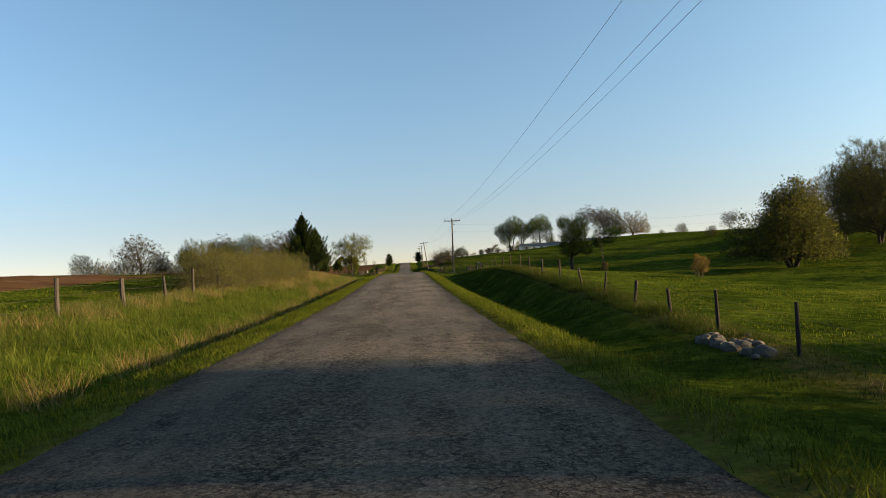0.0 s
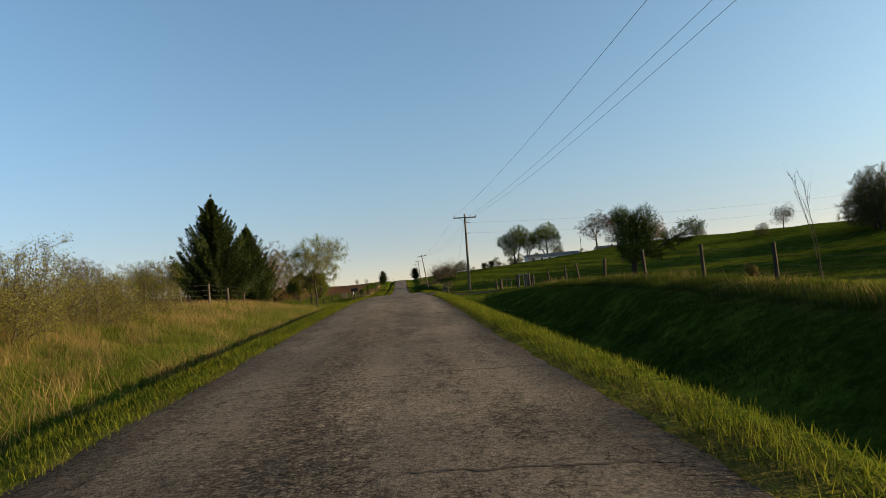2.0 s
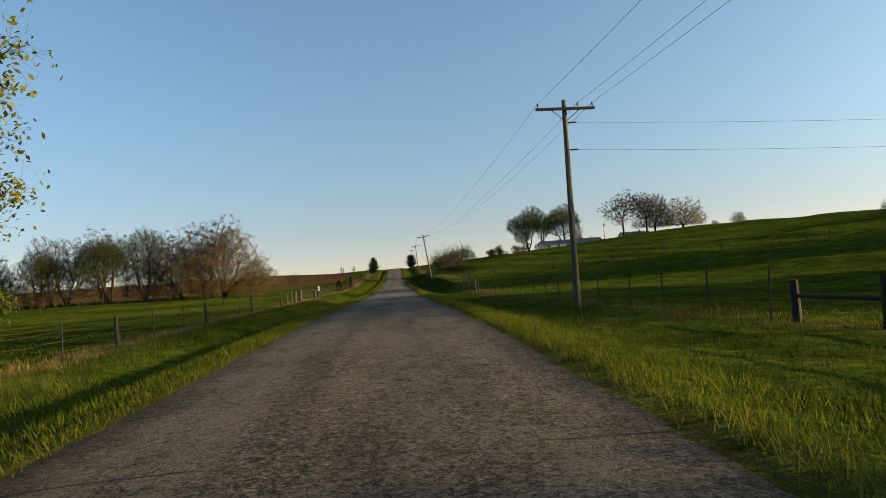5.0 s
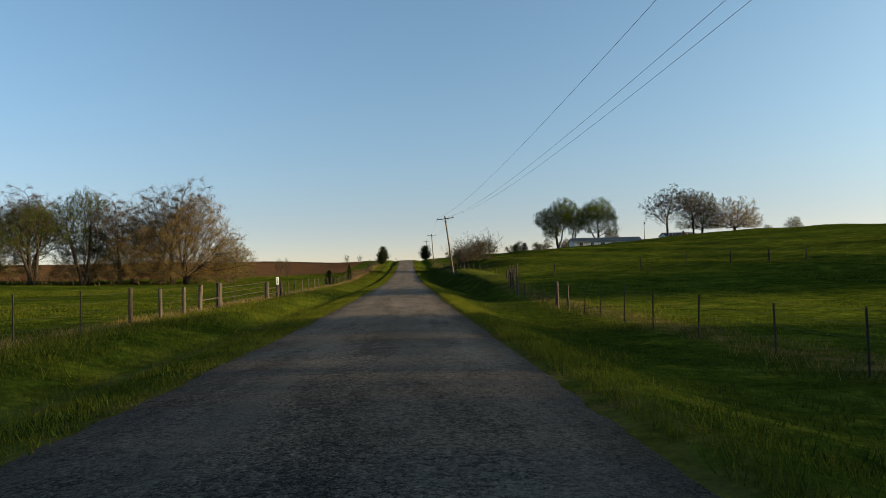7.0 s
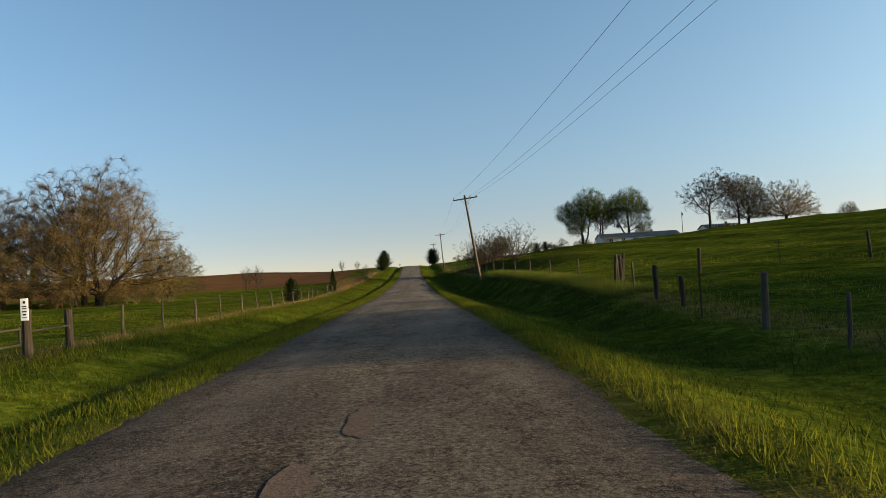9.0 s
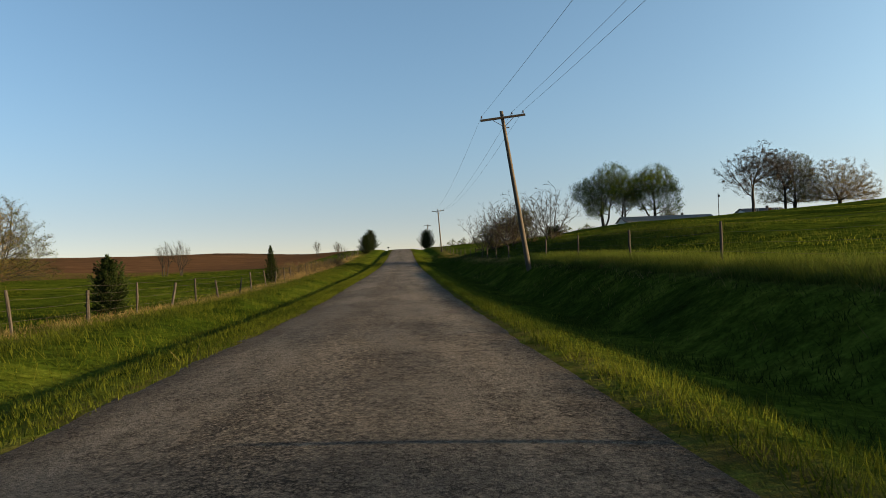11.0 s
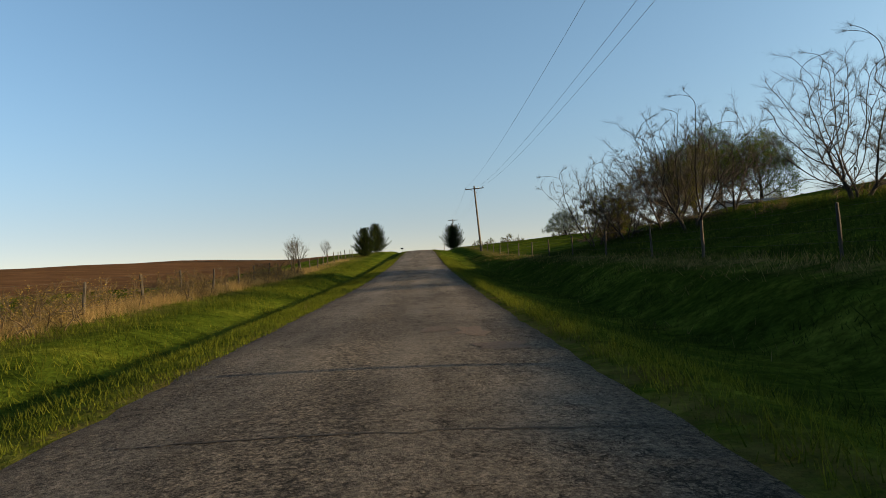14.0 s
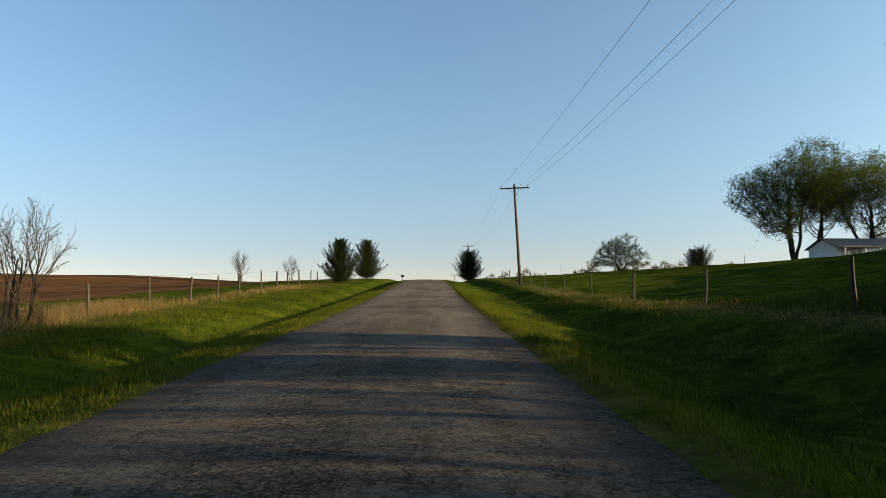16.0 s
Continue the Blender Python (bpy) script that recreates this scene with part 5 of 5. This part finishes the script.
def fence(label, posts, strands=(0.35, 0.62, 0.88, 1.12), name="fence", thick=1.0):
    """posts: (x, y, meshes, height factor, lean along the road, lean across)."""
    ob = thing(name, label, "fence")
    tops = []
    g = np.random.default_rng(len(posts))
    for i, (x, y, kinds, h, la, lx) in enumerate(posts):
        me = kinds[i % len(kinds)]
        z = gz(x, y)
        m = Matrix.Translation((x, y, z)) @ pose(0, 0, 0, la, lx, g.uniform(0, 360) if me is not TSTEEL else 90) @ Matrix.Diagonal((thick, thick, h, 1))
        mesh_part("post", me, ob, m=m)
        tops.append(Vector((x, y, z)))
    for s in strands:
        w = Wood(3)
        pts = []
        for p, q in zip(tops, tops[1:]):
            for u in (0, 0.5):
                pts.append(tuple(p.lerp(q, u) + Vector((0.07, 0, s - (0.035 if u else 0) + g.normal(0, 0.008)))))
        pts.append(tuple(tops[-1] + Vector((0.07, 0, s))))
        w.tube("w", pts, [0.0035] * len(pts), 4)
        mesh_part("wire", mesh_from("wire", np.concatenate(w.v["w"]), np.concatenate(w.f["w"]), STEEL), ob)
    return ob


def run(y0, y1, step, x, kinds, seed, tall=1.0, wild=3.0):
    g = np.random.default_rng(seed)
    out, y = [], y0
    while y < y1:
        xx = float(np.interp(y, *x)) if isinstance(x, tuple) else x
        out.append((xx + g.normal(0, 0.06), y, kinds, tall * g.uniform(0.88, 1.12), g.normal(0, wild), g.normal(0, wild)))
        y += step * g.uniform(0.9, 1.1)
    return out


near_right = [(8.75, y, DARK, h, la, 0) for y, h, la in ((-9, 1, 2), (-5.5, 1, -3), (-1.6, 1.0, 0), (2.4, 1.28, 0), (6.4, 1.2, -2), (9.9, 0.9, 4), (13.4, 0.85, -6), (17.5, 0.95, -16), (21.4, 0.9, -10),
                                                           (26.2, 1.15, 0), (31.2, 1.0, 4), (35.7, 1.05, -2), (39.6, 1.1, 0), (44.3, 1.1, 3), (49.3, 0.95, -4), (53.6, 1.0, 8), (56.3, 0.98, -13), (60.5, 0.85, -20), (65.4, 0.85, 0))]
fence("old dark wooden posts with sagging barbed wire on the bank", [(x, y, k, 0.8 * h, la, lx) for x, y, k, h, la, lx in near_right], (0.3, 0.52, 0.72, 0.9), thick=0.72)
fence("weathered wooden posts and barbed wire along the budding thicket", run(-12, 63, 3.85, -9.6, WOODEN, 1, 0.9), thick=0.8)
fence("thin steel and wooden posts with barbed wire round the pasture", run(84, 126, 3.7, -9.5, [TSTEEL, TSTEEL, DARK[0]], 2, 1.0, 1.5))
fence("sturdy old wooden posts beside the pasture gate", [(-9.45, y, WOODEN, h, la, 0) for y, h, la in ((126.7, 0.95, 0), (129.4, 0.95, 2), (131.6, 1.0, -3))])
fence("irregular thin wooden posts with barbed wire beside dry grass", run(151.6, 312, 3.85, -9.6, SLIM, 3, 0.9, 5.0))
fence("steel posts with barbed wire below the road", run(83.5, 127, 3.1, ([80, 95, 120, 150, 165], [8.6, 8.4, 7.5, 7.5, 9.2]), [TSTEEL], 4, 1.0, 2.0)
      + [(7.5, y, [k], h, la, 0) for y, k, h, la in ((128.9, TSTEEL, 1.0, 4), (131.8, SLIM[1], 0.95, 2), (134.2, WOODEN[2], 1.05, 0), (137.8, TSTEEL, 0.9, 2), (141.3, TSTEEL, 1.0, 0), (144, SLIM[0], 0.8, 3), (146.8, WOODEN[1], 1.05, -2), (150, TSTEEL, 1.0, 0))]
      + [(8.2, 153, [DARK[1]], 0.8, 3, 0), (8.5, 156, [DARK[2]], 0.95, 0, 0), (8.8, 159.5, [SLIM[2]], 1.0, 2, 0)])
fence("pale weathered posts with barbed wire on the high bank", [(8.95, y, [SLIM[i % 4]], 1.0, 1.5 * math.sin(i), 2 * math.sin(i * 2.1)) for i, y in enumerate((169, 176.6, 184.2, 192, 200, 208, 215.8, 223.4, 231.2, 238.4, 243.4, 250, 257.6, 265, 272.8, 280.5, 288.2, 296, 303.6, 311.4, 319, 327, 335))])
fence("cross fence of steel and wooden posts up the pasture hill", [(10 + i * 4.2, 165 + 0.9 * math.sin(i), [TSTEEL, DARK[i % 4]] if i % 3 else [DARK[i % 4]], 1.05, 0, 2) for i in range(15)], (0.4, 0.8, 1.1))
fence("short dark corner posts where the fences meet", [(9.2 + 0.5 * i, 163.2 + 1.2 * i, DARK, 0.9 + 0.25 * (i % 2), 0, 3) for i in range(4)], (0.5, 1.0))
fence("steel posts with wire across the hill pasture", [(18 + i * 8.5, 344 + 2 * math.sin(i), [TSTEEL], 1.1, 0, 1) for i in range(8)], (0.5, 1.0))


# ---- gates ----
def tube_gate(label, y0, y1, x, low, high, rails, mat, uprights=2, r=0.024):
    """A tubular farm gate along the road between two distances."""
    ob = thing("farm_gate", label, "gate", (x, (y0 + y1) / 2, gz(x, (y0 + y1) / 2)))
    z0 = gz(x, (y0 + y1) / 2)
    half = (y1 - y0) / 2
    for i in range(rails):
        z = low + (high - low) * i / (rails - 1) if rails > 1 else high
        bm = bmesh.new()
        rod(bm, (0, -half, z), (0, half, z), r, r, 8)
        part("rail", bm, mat, ob)
    for i in range(uprights):
        y = -half + 2 * half * i / (uprights - 1)
        bm = bmesh.new()
        rod(bm, (0, y, low - 0.03), (0, y, high + 0.03), r * 1.1, r * 1.1, 8)
        part("upright", bm, mat, ob)
    return ob


def gate_post(x, y, h, r, mat, label, la=0, lx=0):
    ob = new("gate_post", post_mesh(int(y * 10), h, r, mat, 10))
    ob.matrix_basis = Matrix.Translation((x, y, gz(x, y))) @ pose(0, 0, 0, la, lx, 0)
    return tagged(ob, label, "gate post", "gate posts")


tube_gate("galvanised tube gate panel with leaning boards behind", 66.3, 70.2, 8.6, 0.0, 0.98, 1, GALV, 3)
tube_gate("long low tubular gate across the driveway", 71.4, 79.4, 8.6, 0.3, 0.82, 2, STEEL, 4)
gate_post(8.6, 66.0, 0.95, 0.075, POST_WOOD, "tall pale wooden gate post")
gate_post(8.65, 70.6, 1.0, 0.09, DARK_WOOD, "tall dark wooden gate post")
gate_post(8.6, 71.1, 1.1, 0.06, DARK_WOOD, "thin dark gate post beside the tall one")
gate_post(8.6, 79.8, 0.98, 0.13, DARK_WOOD, "stout dark gate post at the driveway")
gate_post(8.6, 82.6, 0.9, 0.10, DARK_WOOD, "short dark brace post at the driveway")
bm = bmesh.new()
rod(bm, (8.6, 79.8, gz(8.6, 79.8) + 0.55), (8.6, 82.6, gz(8.6, 82.6) + 0.55), 0.05, 0.045, 8)
tagged(part("brace_rail", bm, DARK_WOOD), "dark horizontal brace rail between two posts", "rail")
for i, (y, la, h) in enumerate(((67.2, 22, 0.9), (68.1, -24, 1.0), (68.7, -14, 0.95), (69.6, 8, 0.85))):
    ob = new("leaning_board", post_mesh(300 + i, h, 0.06, POST_WOOD, 4))
    ob.matrix_basis = Matrix.Translation((8.95, y, gz(8.95, y))) @ pose(0, 0, 0, la, 0, 0)
    tagged(ob, "weathered board leaning against the gate panel", "board", "leaning boards")

# pasture gate on the left with its sign
gate_post(-9.4, 134.6, 1.28, 0.16, POST_WOOD, "thick old gate post with a flat rusty cap")
tube_gate("wide thin pipe and wire gate closing the pasture", 135.0, 145.5, -9.4, 0.25, 1.08, 4, STEEL, 5, 0.011)
tube_gate("low pipe brace between old posts", 131.8, 134.4, -9.4, 0.45, 0.52, 1, STEEL, 2)
gate_post(-9.3, 145.8, 1.15, 0.15, POST_WOOD, "thick split wooden gate post")
gate_post(-9.25, 149.0, 1.2, 0.12, DARK_WOOD, "dark wooden gate post carrying a white sign")
gate_post(-9.4, 151.3, 1.1, 0.12, DARK_WOOD, "dark wooden brace post by the gate")
tube_gate("low rusty pipe gate between old posts", 146.0, 148.8, -9.3, 0.35, 0.72, 2, STEEL, 2)
tube_gate("low pipe brace between gate posts", 149.2, 151.1, -9.3, 0.6, 0.66, 1, STEEL, 2)
sign = thing("sign", "narrow white sign with small black marks on a post", "sign", (-9.2, 148.86, gz(-9.2, 148.9) + 0.92))
bm = bmesh.new()
box(bm, (0.18, 0.012, 0.52), (0, 0, 0.26), bevel=0.003)
part("plate", bm, TRIM, sign, "white painted plate")
for z, w, h in ((0.43, 0.05, 0.06), (0.33, 0.10, 0.025), (0.28, 0.10, 0.025), (0.21, 0.11, 0.03), (0.14, 0.08, 0.04), (0.07, 0.10, 0.02)):
    bm = bmesh.new()
    box(bm, (w, 0.004, h), (0, -0.008, z))
    part("mark", bm, BLACK, sign)


# ---- mailboxes ----
def mailbox(x, y, label, turn=0):
    ob = thing("mailbox", label, "mailbox", (x, y, gz(x, y)), "roadside mailboxes", turn)
    bm = bmesh.new()
    box(bm, (0.07, 0.07, 1.1), (0, 0, 0.2), bevel=0.006)
    part("post", bm, DARK_WOOD, ob, "square wooden post")
    bm = bmesh.new()
    prof = [(-0.11, 0.0)] + [(-0.11 * math.cos(a), 0.13 + 0.11 * math.sin(a)) for a in [k * math.pi / 10 for k in range(11)]] + [(0.11, 0.0)]
    front, rear = ([bm.verts.new((yy, px, 0.74 + pz)) for px, pz in prof] for yy in (-0.28, 0.28))
    bm.faces.new(front), bm.faces.new(rear[::-1])
    for i in range(len(prof)):
        j = (i + 1) % len(prof)
        bm.faces.new((front[i], rear[i], rear[j], front[j]))
    bmesh.ops.recalc_face_normals(bm, faces=list(bm.faces))
    part("box", bm, BLACK, ob, "black arched metal box")
    bm = bmesh.new()
    box(bm, (0.012, 0.20, 0.22), (0.29, 0, 0.86), bevel=0.004)
    part("door", bm, BLACK, ob)
    bm = bmesh.new()
    box(bm, (0.03, 0.012, 0.20), (0.1, -0.125, 0.88), bevel=0.002)
    box(bm, (0.08, 0.012, 0.06), (0.13, -0.125, 0.95), bevel=0.002)
    part("flag", bm, BLACK, ob)
    bm = bmesh.new()
    box(bm, (0.44, 0.16, 0.03), (0, 0, 0.725), bevel=0.004)
    part("bracket", bm, DARK_WOOD, ob)


mailbox(-3.75, 73.6, "black metal mailbox on a wooden post")
mailbox(-4.4, 361, "small dark mailbox at the crest")

# ---- broken spots in the road ----
ROT = plain("broken_asphalt", (0.014, 0.010, 0.008), (0.075, 0.052, 0.040), 30, 0.95, relief=0.03)
for i, (x, y, a, b) in enumerate(((-1.35, 134.4, 0.42, 0.3), (-0.85, 136.4, 0.16, 0.7), (-0.55, 138.4, 0.14, 0.6), (-2.2, 134.8, 0.2, 0.5), (1.05, 226.2, 0.35, 0.5), (0.75, 228.0, 0.25, 0.8), (0.2, 228.6, 0.3, 0.35), (-0.9, 257.5, 0.16, 0.2), (-2.6, 5.5, 0.2, 0.9), (1.2, 183, 0.2, 0.6))):
    gg = np.random.default_rng(i)
    n = 26
    r = 1 + 0.32 * np.convolve(np.tile(gg.normal(0, 1, n), 3), np.ones(2) / 2, "same")[n:2 * n]
    t = np.arange(n) * 2 * np.pi / n
    px, py = x + a * r * np.cos(t), y + b * r * np.sin(t)
    px, py = np.append(px, x), np.append(py, y)
    s = 2 * (px - ROAD_L) / (ROAD_R - ROAD_L) - 1
    pz = road_run(py) + 0.05 * (1 - s ** 2) - 0.015 + 0.012 * field_noise(px, py, 0.9, 15) + 0.006 * field_noise(px, py, 4.0, 16) + 0.005
    v = np.stack([px, py, pz], 1)
    me = mesh_from("road_patch", v, np.array([(k, (k + 1) % n, n) for k in range(n)]), ROT, True)
    tagged(new("road_patch", me), "dark broken patch in the road surface", "road damage", "broken spots in the road", "structure")

# ---- cracks across the road ----
CRACK = plain("open_crack", (0.008, 0.007, 0.006), (0.022, 0.018, 0.015), 20, 0.95)
for i, (x0, x1, y, slope) in enumerate(((-2.9, 1.6, 215.3, -0.07), (-2.5, 1.8, 221.8, -0.35), (-0.1, 1.75, 50.7, -0.45), (-0.4, 1.85, 53.8, -0.65), (-0.2, 1.6, 41.0, -0.6), (-0.3, 1.5, 37.8, -0.55),
                                        (-2.95, 1.3, 192.2, 0.2), (-2.6, 1.2, 199.5, 0.15), (-2.8, 1.4, 231.4, -0.15), (-2.2, 1.8, 237.0, -0.1), (-2.4, 1.5, 176.5, 0.1), (-2.8, 1.2, 246.3, 0.15),
                                        (-0.2, 1.7, 24.5, -0.3), (-2.6, 0.8, 207.0, 0.1), (-0.6, 1.6, 58.8, -0.4), (-2.7, 1.5, 262.0, -0.2))):
    gg = np.random.default_rng(i + 70)
    n = 48
    t = np.linspace(0, 1, n)
    px = x0 + (x1 - x0) * t
    wave = np.convolve(gg.normal(0, 1, n + 8), np.ones(5) / 5, "same")[4:-4]
    py = y + slope * (t - 0.5) + 0.05 * wave + 0.018 * gg.normal(0, 1, n)
    half = 0.020 * np.clip(np.minimum(t, 1 - t) * 8, 0.15, 1) * gg.uniform(0.4, 1.25, n)
    side = 2 * (px - ROAD_L) / (ROAD_R - ROAD_L) - 1
    v = []
    for sgn in (-1, 1):
        yy = py + sgn * half
        v.append(np.stack([px, yy, road_run(yy) + 0.05 * (1 - side ** 2) - 0.015 + 0.012 * field_noise(px, yy, 0.9, 15) + 0.006 * field_noise(px, yy, 4.0, 16) + 0.005], 1))
    k = np.arange(n - 1)
    me = mesh_from("road_crack", np.concatenate(v), np.stack([k, k + 1, k + 1 + n, k + n], 1), CRACK)
    tagged(new("road_crack", me), "thin dark crack across the road surface", "road damage", "cracks across the road", "structure")

# ---- stones by the bank ----
g = np.random.default_rng(9)
for i in range(16):
    s = g.uniform(0.10, 0.30)
    bm = bmesh.new()
    bmesh.ops.create_icosphere(bm, subdivisions=2, radius=s)
    for v in bm.verts:
        v.co *= 1 + 0.28 * noise.noise(v.co * (1.3 / s) + Vector((i * 7.1, 0, 0)))
        v.co.z *= 0.65
    x, y = 8.1 + g.normal(0, 0.35), 4.4 + g.normal(0, 0.9)
    ob = part("stone", bm, STONE)
    ob.matrix_basis = pose(x, y, gz(x, y) + 0.05, 0, 0, g.uniform(0, 360))
    tagged(ob, "rough pale field stone at the foot of the fence", "stone", "stones by the fence")


# ---- farm buildings ----
def gable_house(name, label, x, y, long, deep, eave, ridge, windows, turn=0, porch=0.0):
    z = min(gz(x - long / 2, y), gz(x + long / 2, y), gz(x, y - deep / 2)) - 0.5
    ob = thing(name, label, "house", (x, y, z), turn=turn)
    bm = bmesh.new()
    L, D = long / 2, deep / 2
    v = [bm.verts.new(p) for p in ((-L, -D, -1), (L, -D, -1), (L, D, -1), (-L, D, -1), (-L, -D, eave), (L, -D, eave), (L, D, eave), (-L, D, eave), (-L, 0, ridge - 0.1), (L, 0, ridge - 0.1))]
    for f in ((0, 1, 5, 4), (2, 3, 7, 6), (1, 2, 6, 9, 5), (3, 0, 4, 8, 7)):
        bm.faces.new([v[i] for i in f])
    part("wall", bm, WHITE, ob, "white horizontal siding")
    slope = math.degrees(math.atan2(ridge - eave, D))
    run_ = math.hypot(D + 0.5, (ridge - eave) * (D + 0.5) / D)
    for s in (-1, 1):
        bm = bmesh.new()
        box(bm, (long + 0.9, run_, 0.14), (0, s * (D + 0.5) / 2, ridge - (ridge - eave) * (D + 0.5) / D / 2 + 0.06), (-s * slope, 0, 0), 0.02)
        part("roof", bm, SHINGLE, ob, "grey shingled roof slope")
    for k in range(7):
        bm = bmesh.new()
        box(bm, (long, 0.02, 0.03), (0, -D - 0.012, 0.3 + k * (eave - 0.4) / 7))
        part("siding_board", bm, WHITE, ob)
    for wx, wz, ww, wh in windows:
        wn_ = part("window", window_frame(ww, wh), TRIM, ob)
        wn_.location = (wx, -D - 0.03, wz)
        bm = bmesh.new()
        box(bm, (ww - 0.1, 0.02, wh - 0.1), (0, 0.0, 0))
        part("pane", bm, PANE, wn_)
    bm = bmesh.new()
    box(bm, (0.95, 0.06, 2.05), (long * 0.08, -D - 0.03, 1.02), bevel=0.01)
    part("door", bm, RUST, ob, "brown front door")
    bm = bmesh.new()
    box(bm, (0.6, 0.6, 1.2), (long * 0.2, 0.6, ridge + 0.2), bevel=0.02)
    part("chimney", bm, STONE, ob)
    if porch:
        bm = bmesh.new()
        box(bm, (porch, 2.6, 0.12), (-L + porch / 2 - 0.4, -D - 1.2, eave - 0.15), (6, 0, 0), 0.01)
        part("porch_roof", bm, SHINGLE, ob)
        for px in (-L - 0.2, -L + porch / 2, -L + porch - 0.8):
            bm = bmesh.new()
            box(bm, (0.12, 0.12, eave + 0.7), (px, -D - 2.3, (eave - 1) / 2 - 0.1), bevel=0.01)
            part("porch_post", bm, TRIM, ob)
    return ob


def window_frame(w, h):
    bm = bmesh.new()
    for a, b, sx, sz in ((0, h / 2, w, 0.08), (0, -h / 2, w, 0.08), (w / 2, 0, 0.08, h), (-w / 2, 0, 0.08, h), (0, 0, 0.05, h)):
        box(bm, (sx, 0.06, sz), (a, 0, b))
    return bm


gable_house("farmhouse", "long low white farmhouse with a grey shingled roof", 76, 359, 26, 8, 2.5, 3.9,
            ((-10, 1.5, 1.6, 1.3), (-6, 1.5, 1.2, 1.3), (-2, 1.5, 1.6, 1.3), (5, 1.5, 1.2, 1.3), (9, 1.5, 2.0, 1.3)), porch=6)
gable_house("outbuilding", "low white outbuilding with a grey roof on the ridge", 106, 362, 12, 7, 0.9, 2.1, ((-3, 1.4, 1.2, 1.0), (3, 1.4, 1.2, 1.0)))
bm = bmesh.new()
rod(bm, (0, 0, -0.5), (0, 0, 7), 0.12, 0.08, 8)
box(bm, (0.5, 0.3, 0.7), (0.2, 0, 6.2), bevel=0.05)
yard = part("yard_pole", bm, POLE_WOOD)
yard.location = (90.5, 356, gz(90.5, 356))
tagged(yard, "wooden yard pole with a small box near the farmhouse", "pole")
